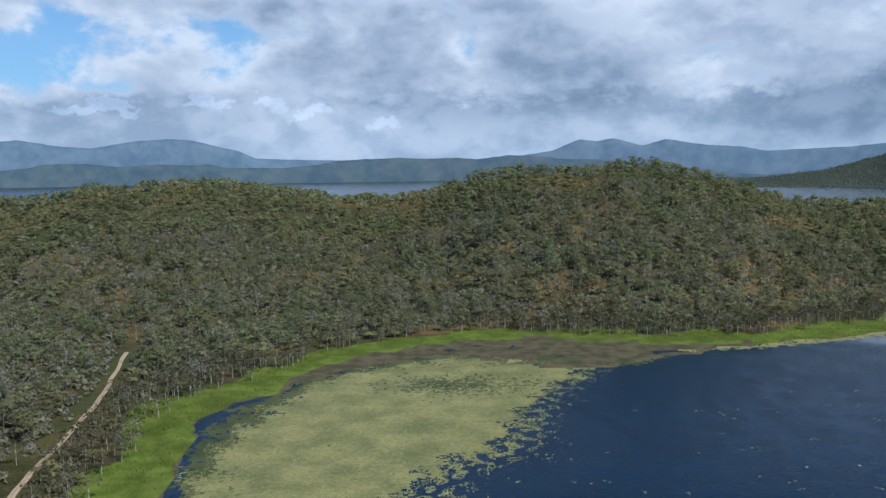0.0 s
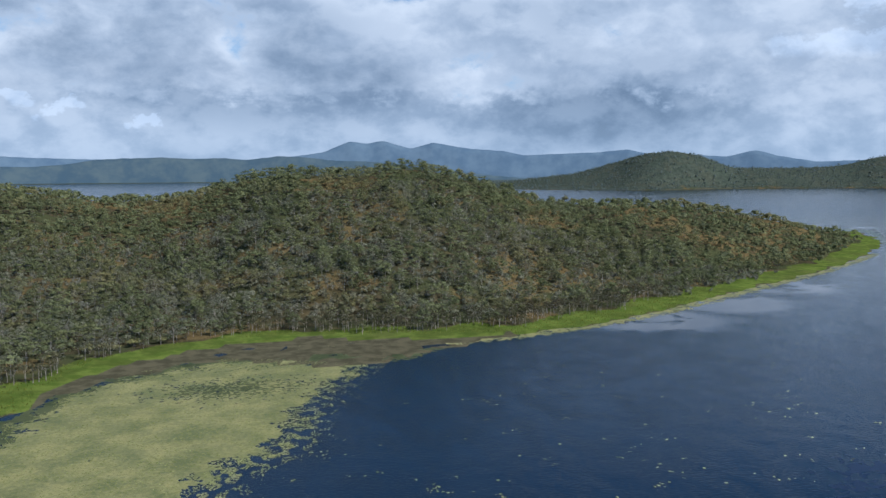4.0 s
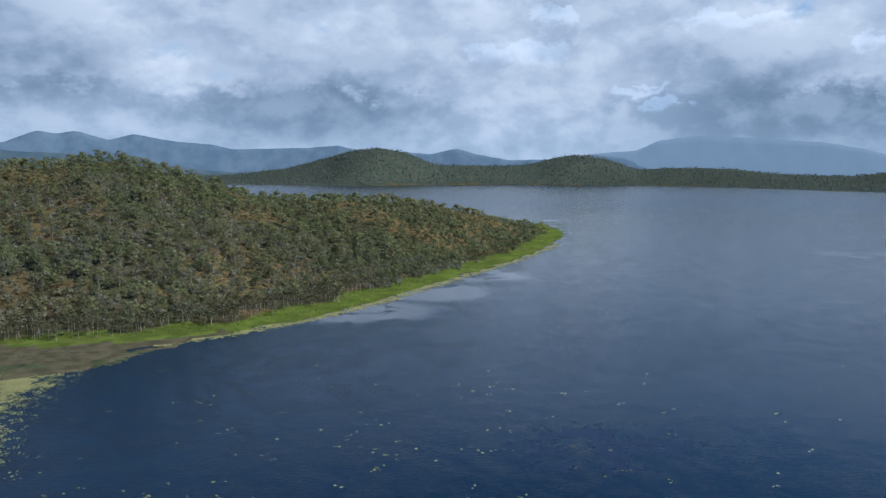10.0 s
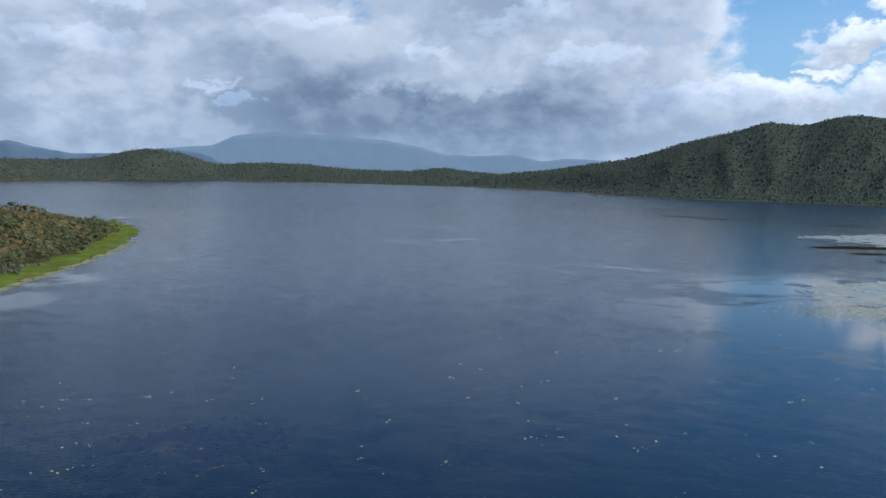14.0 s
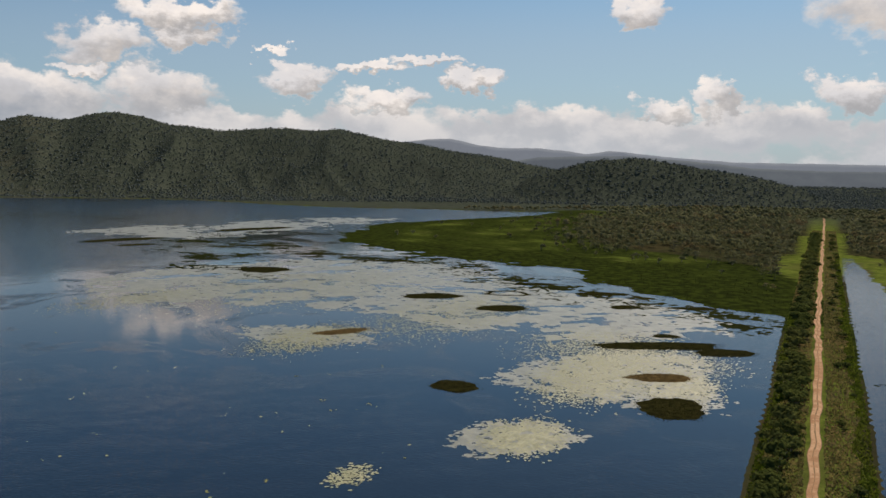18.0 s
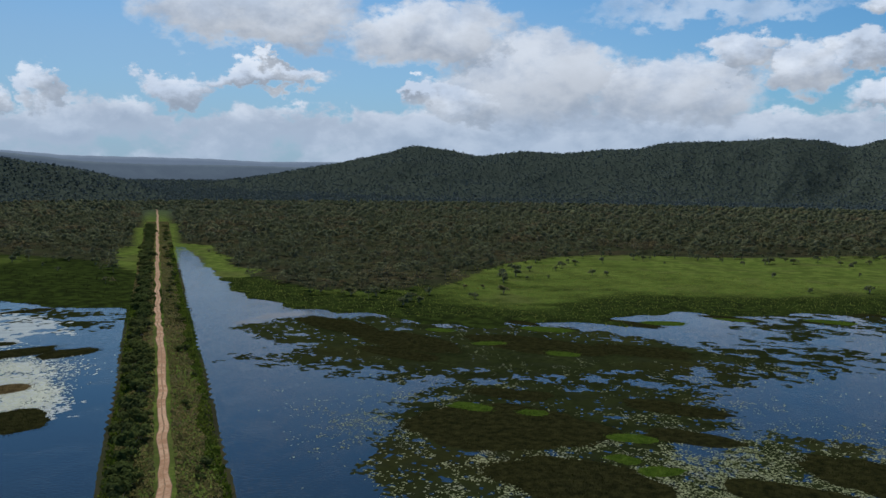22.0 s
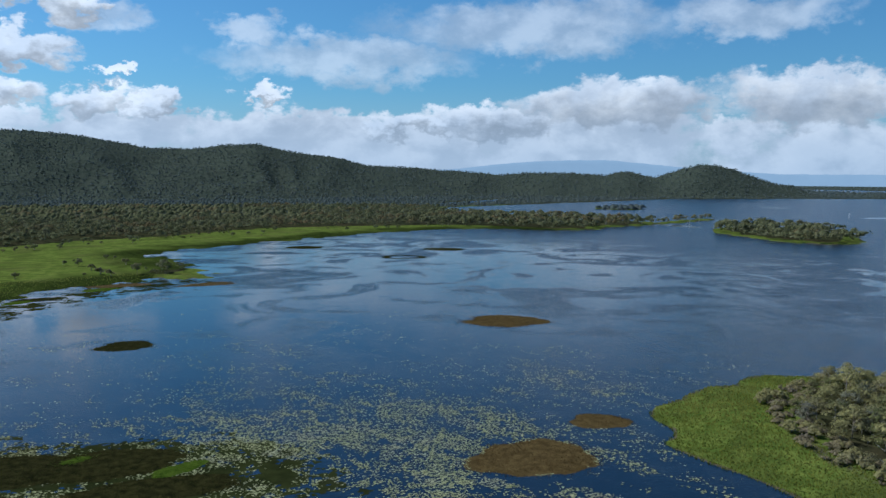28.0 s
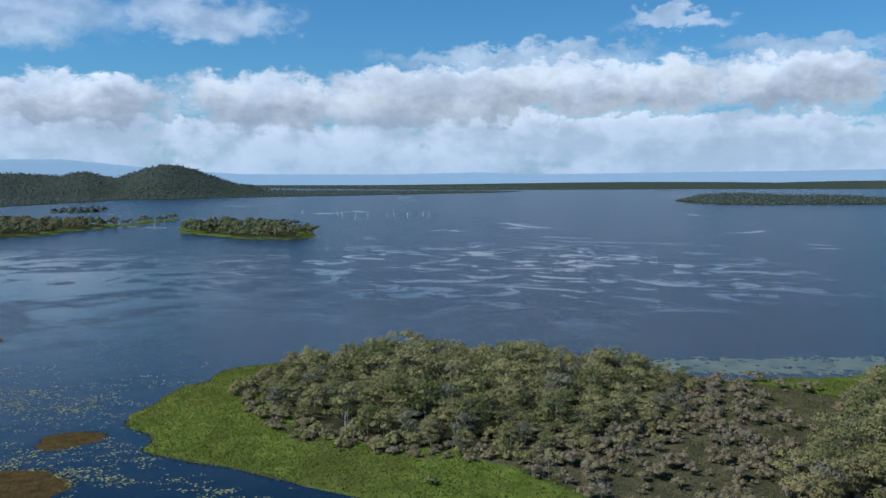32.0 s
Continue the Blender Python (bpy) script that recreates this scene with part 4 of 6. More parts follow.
def limbs(rnd, high, lean, n_limbs, sides=5, thick=1.0, low=0.2):
    """Trunk and limbs; returns the mesh arrays and the limb tips."""
    bend = rnd.uniform(-lean, lean, 2)
    at = lambda u: np.array((bend[0] * u * u, bend[1] * u * u, high * u))
    r = 0.022 * high * thick
    parts = [tube([at(-0.03), at(0.25), at(0.5), at(0.75)], [r * 1.25, r, r * 0.75, r * 0.4], sides)]
    tips = [at(0.78)]
    for k in range(n_limbs):
        u = low + (0.66 - low) * (k + rnd.uniform(0, 1)) / n_limbs
        a = 2.4 * k + rnd.uniform(-0.5, 0.5)
        out = high * rnd.uniform(0.18, 0.34) * (1.15 - 0.5 * u)
        p0 = at(u)
        p2 = p0 + np.array((math.cos(a) * out, math.sin(a) * out, high * rnd.uniform(0.06, 0.2)))
        p1 = (p0 + p2) / 2 + np.array((0, 0, -0.03 * high))
        parts.append(tube([p0, p1, p2] if sides > 3 else [p0, p2], [r * 0.5, r * 0.36, r * 0.16] if sides > 3 else [r * 0.5, r * 0.16], max(3, sides - 1)))
        tips.append(p2)
    return merge(parts), tips


def leaves(rnd, tips, per_tip, spread, size, flat=0.7, sprig=False):
    """Clumps of small bent leaf sprays round the tips of the limbs: quads, each two triangles."""
    vs, fs = [], []
    for tip in tips:
        s = spread * rnd.uniform(0.75, 1.2)
        for _ in range(per_tip):
            d = rnd.normal(size=3)
            d[2] = abs(d[2]) * 0.6 + d[2] * 0.4
            d *= rnd.uniform(0.7, 1.0) / np.linalg.norm(d)
            c = tip + d * (s, s, s * flat)
            n = rnd.normal(size=3) * 0.45 + d * 1.3 + (0, 0, 0.5)
            n /= np.linalg.norm(n)
            t = np.cross(n, rnd.normal(size=3))
            t /= np.linalg.norm(t)
            b = np.cross(n, t)
            w, h = size * rnd.uniform(0.5, 1.2), size * rnd.uniform(0.35, 0.8)
            k = len(vs)
            if sprig:
                vs += [c - t * w - b * h * 0.6, c + t * w - b * h * 0.4, c + b * h * 1.3]
                fs.append((k, k + 1, k + 2))
                continue
            vs += [c - t * w, c - b * h + n * 0.15 * w, c + t * w, c + b * h + n * 0.1 * w]
            fs += [(k, k + 1, k + 2), (k, k + 2, k + 3)]
    return np.array(vs), np.array(fs)


def clumps(rnd, tips, radius, flat=0.72, sides=5):
    """A rough many-faced tuft of foliage round each tip, open below."""
    vs, fs = [], []
    for tip in tips:
        r = radius * rnd.uniform(0.75, 1.25)
        turn = rnd.uniform(0, 6.2832)
        ball = [(0.0, 0.0, 1.0)]
        for row, (wide, z) in enumerate(((0.62, 0.60), (1.0, -0.22))):
            for k in range(sides):
                a = turn + 6.2832 * (k + 0.5 * row) / sides
                ball.append((wide * math.cos(a), wide * math.sin(a), z))
        ball = np.array(ball) * rnd.uniform(0.72, 1.28, (len(ball), 1))
        n = len(vs)
        vs += list(np.asarray(tip) + ball * (r, r, r * flat))
        for k in range(sides):
            a, b, c, d = 1 + k, 1 + (k + 1) % sides, 1 + sides + k, 1 + sides + (k + 1) % sides
            fs += [(n, n + a, n + b), (n + a, n + c, n + b), (n + b, n + c, n + d)]
    return np.array(vs), np.array(fs)


def tree_kinds(seed, count, high, n_limbs, per_tip, spread, size, sides, lean=0.6, thick=1.0, flat=0.7, low=0.2, puff=0.0, puff_sides=5):
    """Templates: wood arrays and leaf arrays."""
    rnd = np.random.RandomState(seed)
    out = []
    for _ in range(count):
        wood, tips = limbs(rnd, high * rnd.uniform(0.9, 1.1), lean, n_limbs, sides, thick, low)
        crown = [leaves(rnd, tips, per_tip, spread, size, flat, True)] if per_tip else []
        if puff:
            crown.append(clumps(rnd, tips, puff, flat, puff_sides))
        out.append((wood, merge(crown) if crown else (np.zeros((0, 3)), np.zeros((0, 3), int))))
    return out


def grow(name, label, kinds, x, y, z, scale, leaf, seed, bark=None, wood=True, category="woodland", smooth=False):
    """Many trees joined into one mesh, each turned, scaled and toned by itself."""
    rnd = np.random.RandomState(seed)
    n = len(x)
    kind = rnd.randint(0, len(kinds), n)
    vs, fs, ts, ms, off = [], [], [], [], 0
    for k, (w, l) in enumerate(kinds):
        pick = np.where(kind == k)[0]
        if not len(pick):
            continue
        v, f = merge([w, l]) if wood else l
        mat = np.concatenate((np.zeros(len(w[1])), np.ones(len(l[1])))) if wood else np.ones(len(l[1]))
        a = rnd.uniform(0, 6.2832, len(pick))
        s = scale[pick]
        sx = s * rnd.uniform(0.85, 1.15, len(pick))
        c, d = np.cos(a), np.sin(a)
        px = (v[None, :, 0] * c[:, None] - v[None, :, 1] * d[:, None]) * sx[:, None] + x[pick, None]
        py = (v[None, :, 0] * d[:, None] + v[None, :, 1] * c[:, None]) * sx[:, None] + y[pick, None]
        pz = v[None, :, 2] * s[:, None] + z[pick, None]
        vs.append(np.stack((px, py, pz), -1).reshape(-1, 3))
        fs.append((f[None] + (off + np.arange(len(pick)) * len(v))[:, None, None]).reshape(-1, 3))
        ts.append(np.repeat(np.clip(rnd.normal(0.45, 0.27, len(pick)), 0, 1), len(v)))
        ms.append(np.tile(mat, len(pick)))
        off += len(pick) * len(v)
    me = mesh_from(name, np.concatenate(vs), np.concatenate(fs), [bark or BARK, leaf], smooth=smooth, tone=np.concatenate(ts), mat_index=np.concatenate(ms))
    return tagged(new(name, me), label, category, kind="stuff")


def scatter(seed, x0, x1, y0, y1, spacing, keep):
    """Uneven rows of points, one to a cell; keep(x, y) says how likely each stays."""
    rnd = np.random.RandomState(seed)
    gx, gy = np.meshgrid(np.arange(x0, x1, spacing), np.arange(y0, y1, spacing), indexing="ij")
    gx[:, 1::2] += 0.5 * spacing
    x = (gx + rnd.uniform(-0.8, 0.8, gx.shape) * spacing).ravel()
    y = (gy + rnd.uniform(-0.8, 0.8, gy.shape) * spacing).ravel()
    ok = rnd.uniform(size=x.shape) < keep(x, y)
    return x[ok], y[ok]


def polar(x, y):
    return np.hypot(x, y), np.degrees(np.arctan2(x, y)) % 360


def wooded(x, y):
    """How far a place lies inside the woods; below zero is open."""
    shore, meadow, road = sample(SHORE, x, y), sample(MEADOW, x, y), sample(ROAD_D, x, y)
    r, deg = polar(x, y)
    edge = np.where(r > 900, 8.0, 13.0) + 4 * wave(x, y, 40, 9) + 3 * wave(x, y, 13, 10)
    point = (x < -60) & (y < 30) & (x > -260) & (y > -180)
    edge = np.where(point, np.where(signed(STAND, x, y) > 0, 0.0, 999.0), edge)
    edge = np.where((x < -480) & (y < -330) & (r < 1400) & (x > -920), 3.0, edge)
    tongue = signed(TONGUE, x, y) > 0
    edge, meadow = np.where(tongue, 2.0, edge), np.where(tongue, -60.0, meadow)
    return np.minimum(np.minimum(shore - edge, -meadow + 26 * wave(x, y, 85, 24) + 13 * wave(x, y, 22, 25)), np.where((r < 330) & (y > 0), np.where(y > 236, 9, road - 4.6), np.where((r < 1000) & (y < 0), road - 16, 9)))


HEAD_FROM, HEAD_TO = 318, 290


def skyline():
    """Height angle, out to each distance, of the land seen from over the lake: slopes below it lie behind a crest."""
    deg, far = np.arange(0, 360, 0.25), np.concatenate((np.arange(120, 900, 12), np.arange(900, 4900, 25)))
    a, r = np.meshgrid(np.radians(deg), far, indexing="ij")
    up = (sample(TERRAIN, np.sin(a) * r, np.cos(a) * r) + 1.5 - EYE_Z) / r
    return far, np.maximum.accumulate(up, axis=1)


SKY_FAR, SKY_UP = skyline()


def behind(x, y, z, tall):
    """True where a tree on a back slope lies wholly behind the crest before it."""
    r, deg = polar(x, y)
    k = np.clip(np.searchsorted(SKY_FAR, r - 30) - 1, 0, len(SKY_FAR) - 1)
    return (z + tall - EYE_Z) / r < SKY_UP[(deg * 4).astype(int) % 1440, k] - 0.0015


def seen_side(deg):
    return (deg > HEAD_FROM) | (deg < HEAD_TO)


GUM = tree_kinds(11, 10, 6.0, 6, 34, 1.3, 0.31, 3, thick=0.42, flat=0.8, low=0.16, puff=0.55, puff_sides=4)
GUM_THIN = tree_kinds(15, 7, 6.2, 7, 22, 1.15, 0.25, 3, thick=0.42, flat=0.85, low=0.15, puff=0.0)
BARE = tree_kinds(16, 6, 5.8, 11, 5, 0.9, 0.3, 3, lean=0.9, thick=0.45, low=0.15)
GUM_MID = tree_kinds(12, 9, 5.6, 4, 18, 1.5, 0.44, 3, thick=0.45, flat=0.65, low=0.25, puff=0.75, puff_sides=4)
GUM_SMALL = tree_kinds(14, 11, 4.4, 1, 10, 2.0, 0.78, 3, lean=1.0, flat=0.65, low=0.3, puff=1.25, puff_sides=4)
GUM_FAR = tree_kinds(13, 12, 2.9, 0, 0, 3.0, 1.7, 3, lean=1.2, flat=0.62, low=0.4, puff=2.5, puff_sides=3)
LOW = tree_kinds(17, 8, 1.3, 2, 5, 0.95, 0.55, 3, flat=0.8, low=0.1)


def plant():
    rnd = np.random.RandomState(5)
    # the wooded hill on the peninsula
    def north(x, y):
        r, deg = polar(x, y)
        w = wooded(x, y)
        thin = (0.9 - 0.75 * np.clip(wave(x, y, 46, 21) - 0.2, 0, 1)) * np.where(r > 620, 0.55, 1)
        sh = sample(SHORE, x, y)
        thin = np.where((sh < 27) & (x > -75) & (x < 170) & (y > 110) & (y < 300), 0.3, thin)
        return np.where((w > 0) & (y > 60) & ((deg > 322) | (deg < 50)) & (r < 760), thin, 0)
    x, y = scatter(31, -420, 520, 60, 760, 3.9, north)
    z = sample(TERRAIN, x, y)
    seen = ~behind(x, y, z, 6) | (rnd.uniform(size=len(x)) < 0.25)
    x, y, z = x[seen], y[seen], z[seen]
    s = 0.42 + 0.85 * rnd.uniform(0, 1, len(x)) ** 1.7
    close = np.hypot(x, y) < 410
    sort = rnd.uniform(size=len(x)) + 0.25 * wave(x, y, 60, 23)
    thin, bare = close & (sort > 0.62) & (sort < 0.86), close & (sort >= 0.86)
    grow("grey_woodland", "thin grey-green gum trees with pale bare limbs among the others", GUM_THIN, x[thin], y[thin], z[thin], s[thin], LEAF_GREY, 47, BARK)
    grow("bare_woodland", "leafless grey trees standing among the gum trees", BARE, x[bare], y[bare], z[bare], s[bare], LEAF_GREY, 48, BARK)
    close &= ~thin & ~bare
    grow("hill_woodland", "olive green gum trees with pale trunks covering a low hill", GUM, x[close], y[close], z[close], s[close], LEAF_DRY, 41, BARK_GREY)
    mid = (np.hypot(x, y) >= 410) & (np.hypot(x, y) < 500)
    grow("hill_top_woodland", "grey-green gum trees over the crest of the low hill", GUM_MID, x[mid], y[mid], z[mid], s[mid], LEAF_DRY, 44, BARK_GREY)
    back = np.hypot(x, y) >= 500
    grow("hill_back_woodland", "grey-green gum trees on the far side of the low hill", GUM_SMALL, x[back], y[back], z[back], s[back], LEAF_DRY, 45, wood=False)
    # undergrowth fills the gaps between the trunks
    def under(x, y):
        r, deg = polar(x, y)
        return np.where((wooded(x, y) > -2) & ((sample(SHORE, x, y) > 25) | (x < -75) | (x > 170)) & (sample(ROAD_D, x, y) > 2.6) & (y > 60) & ((deg > 328) | (deg < 50)) & (r < 430), 0.85, 0)
    x, y = scatter(36, -300, 330, 60, 430, 3.0, under)
    grow("undergrowth", "grey-green scrub filling the ground under the gum trees", LOW, x, y, sample(TERRAIN, x, y) - 0.1, rnd.uniform(0.6, 1.5, len(x)), LEAF_GREY, 49, wood=False)
    # woods of the southern shore
    def south(x, y):
        r, deg = polar(x, y)
        return np.where((wooded(x, y) > 0) & (deg > 90) & (deg < 240) & (r > 280) & (r < 1250), 0.88 - 0.55 * np.clip(wave(x, y, 110, 26) - 0.2, 0, 1), 0)
    x, y = scatter(32, -900, 1000, -1250, 0, 6.6, south)
    z = sample(TERRAIN, x, y)
    seen = ~behind(x, y, z, 6) | (rnd.uniform(size=len(x)) < 0.25)
    x, y, z = x[seen], y[seen], z[seen]
    s = (0.5 + 0.8 * rnd.uniform(0, 1, len(x)) ** 1.5) * np.where(np.maximum(signed(TONGUE, x, y), signed(ISLAND, x, y)) > 0, 1.28, 1)
    close = np.hypot(x, y) < 560
    grow("marsh_woodland", "dark olive woodland standing behind the marsh", GUM_MID, x[close], y[close], z[close], s[close], LEAF_WOOD, 42, BARK_GREY)
    mid = ~close & ((np.hypot(x, y) < 900) | (x < -350))
    grow("plain_woodland", "dark olive woodland on the plain below the hills", GUM_SMALL, x[mid], y[mid], z[mid], s[mid] * 1.3, LEAF_WOOD, 46, wood=False)
    rest = ~close & ~mid
    grow("foothill_woodland", "dark olive woodland at the foot of the southern hills", GUM_FAR, x[rest], y[rest], z[rest], s[rest] * 1.25, LEAF_WOOD, 50, wood=False, smooth=True)
    # far woods on the hills
    def far(x, y):
        r, deg = polar(x, y)
        near = ((deg > 90) & (deg < 240) & (r < 1250)) | (r < 720)
        return np.where((wooded(x, y) > 0) & seen_side(deg) & ~near & (r < 4900) & (rnd.uniform(size=x.shape) < np.clip(1.7 - r / 1900, 0.1, 1)) & (r < 4300), 0.9 - 0.5 * np.clip(wave(x, y, 170, 27) + 0.3 * wave(x, y, 50, 28) - 0.25, 0, 1), 0)
    x, y = scatter(33, -3300, 3300, -3100, 4300, 7.1, far)
    z = sample(TERRAIN, x, y)
    seen = ~behind(x, y, z, 7) | (rnd.uniform(size=len(x)) < 0.12)
    x, y, z = x[seen], y[seen], z[seen]
    small_isle = signed(ISLET, x, y) > 0
    z = z - np.where(small_isle, 2.6, 0.6)
    s = (0.55 + 0.75 * rnd.uniform(0, 1, len(x)) ** 1.6) * np.clip(np.hypot(x, y) / 2200, 0.95, 1.5) * np.where(small_isle, 2.0, 1)
    grow("distant_woodland", "hazy grey-green woodland on the distant hills", GUM_FAR, x, y, z, s, LEAF_FAR_HAZED, 43, wood=False, smooth=True)


plant()


# ---- road ----
def build_road():
    line = ROAD[(ROAD[:, 1] > -790) & (ROAD[:, 1] < 238)]
    steps = np.concatenate([np.linspace(a, b, max(2, int(np.hypot(*(b - a)) / 2.5)), endpoint=False) for a, b in zip(line[:-1], line[1:])])
    d = np.gradient(steps, axis=0)
    d /= np.linalg.norm(d, axis=1)[:, None]
    side = np.stack((d[:, 1], -d[:, 0]), 1)
    across = np.array((-1.05, -0.9, -0.65, -0.35, 0.0, 0.35, 0.65, 0.9, 1.05))
    dip = np.array((0.02, 0.05, 0.03, 0.06, 0.10, 0.06, 0.03, 0.05, 0.02))
    n = len(steps)
    s = np.arange(n) * 2.5
    sway = wave(s, s * 0, 60, 15) * 0.5 + wave(s, s * 0, 22, 18) * 0.42
    wide = (1 + 0.18 * wave(s, s * 0, 18, 16)) * np.where(steps[:, 1] > 60, 0.55, 0.9)
    pts = steps[:, None, :] + side[:, None, :] * (across[None, :] * wide[:, None] + sway[:, None])[:, :, None]
    z = sample(TERRAIN, pts[..., 0], pts[..., 1]) + dip[None, :] + 0.06
    z = np.maximum(z, np.median(z, axis=1)[:, None] - 0.15)
    me = mesh_from("road", np.concatenate((pts, z[..., None]), -1).reshape(-1, 3), grid_faces(n, len(across)), [SAND, SAND_PALE], smooth=True, tone=np.tile((1.0, 0.5, 0.0, 0.15, 0.72, 0.15, 0.0, 0.5, 1.0), n),
                   mat_index=np.repeat(steps[:-1, 1] > 60, len(across) - 1))
    tagged(new("road", me), "sandy orange dirt track with two worn wheel ruts", "dirt road", kind="structure")


def track_material(name, a, b_):
    """Worn sand, with a grassy crown and verge between and beside the ruts."""
    m, t, add, b = material(name, 0.95, 0.05)
    q = place_of(add)
    n1, n2 = noise_tex(add, q, 0.35, 5.0, 0.6), noise_tex(add, q, 2.6, 4.0, 0.65)
    c = mixc(add, ramp(add, n1, 0.35, 0.65), a, b_)
    c = mixc(add, ramp(add, n2, 0.45, 0.7, 0.0, 0.35), c, (a[0] * 0.6, a[1] * 0.6, a[2] * 0.6, 1))
    c = mixc(add, ramp(add, mathn(add, "ADD", tint_of(add), mathn(add, "MULTIPLY", mathn(add, "SUBTRACT", n1, 0.5), 1.0)), 0.42, 0.8, 0.0, 0.85), c, (0.10, 0.075, 0.035, 1))
    t.links.new(c, b.inputs["Base Color"])
    t.links.new(add("ShaderNodeBump", Strength=0.4, Distance=0.2, Height=n2), b.inputs["Normal"])
    return m


SAND = track_material("sandy_track", (0.30, 0.165, 0.085, 1), (0.48, 0.30, 0.175, 1))
SAND_PALE = track_material("pale_sandy_track", (0.28, 0.195, 0.12, 1), (0.42, 0.32, 0.21, 1))
build_road()


# ---- single plants ----


def part(name, verts, faces, mat, parent, label="", tone=None):
    me = mesh_from(name, verts, faces, [mat], tone=np.full(len(verts), 0.5) if tone is None else tone)
    ob = new(name, me)
    ob.parent = parent
    return tagged(ob, label)


def make_tree(name, label, category, group, wood, crown, leaf, tone, bark=None):
    root = tagged(new(name), label, category, group)
    part("trunk", *wood, bark or BARK, root, "pale bark trunk with bare forked limbs")
    if crown is not None:
        part("crown", *crown, leaf, root, tone=np.full(len(crown[0]), tone))
    return root


def spread_copies(roots, x, y, z, scale, seed):
    rnd = random.Random(seed)
    for i in range(len(x)):
        r = roots[i % len(roots)]
        m = pose(float(x[i]), float(y[i]), float(z[i]), 0, 0, rnd.uniform(0, 360)) @ Matrix.Scale(float(scale[i]), 4)
        if i < len(roots):
            r.matrix_basis = m
        else:
            c = copy_thing(r, Matrix.Identity(4))
            c.matrix_basis = m


def bush_leaves(rnd, wide, high, count, size):
    """A low dense dome of sprays with an uneven outline."""
    tips = []
    for _ in range(7):
        a, r = rnd.uniform(0, 6.283), wide * 0.5 * math.sqrt(rnd.uniform(0, 1))
        tips.append(np.array((math.cos(a) * r, math.sin(a) * r, high * rnd.uniform(0.35, 0.7) * (1 - 0.35 * r / wide))))
    return merge([leaves(rnd, tips, count // 7, wide * 0.32, size, 0.9), clumps(rnd, tips, wide * 0.2, 0.85)])


def bush_stems(rnd, wide, high):
    parts = []
    for k in range(4):
        a = 1.57 * k + rnd.uniform(-0.4, 0.4)
        top = np.array((math.cos(a) * wide * 0.3, math.sin(a) * wide * 0.3, high * 0.6))
        parts.append(tube([(0, 0, -0.1), top * 0.5 + (0, 0, 0.1), top], [0.06, 0.045, 0.02], 4))
    return merge(parts)


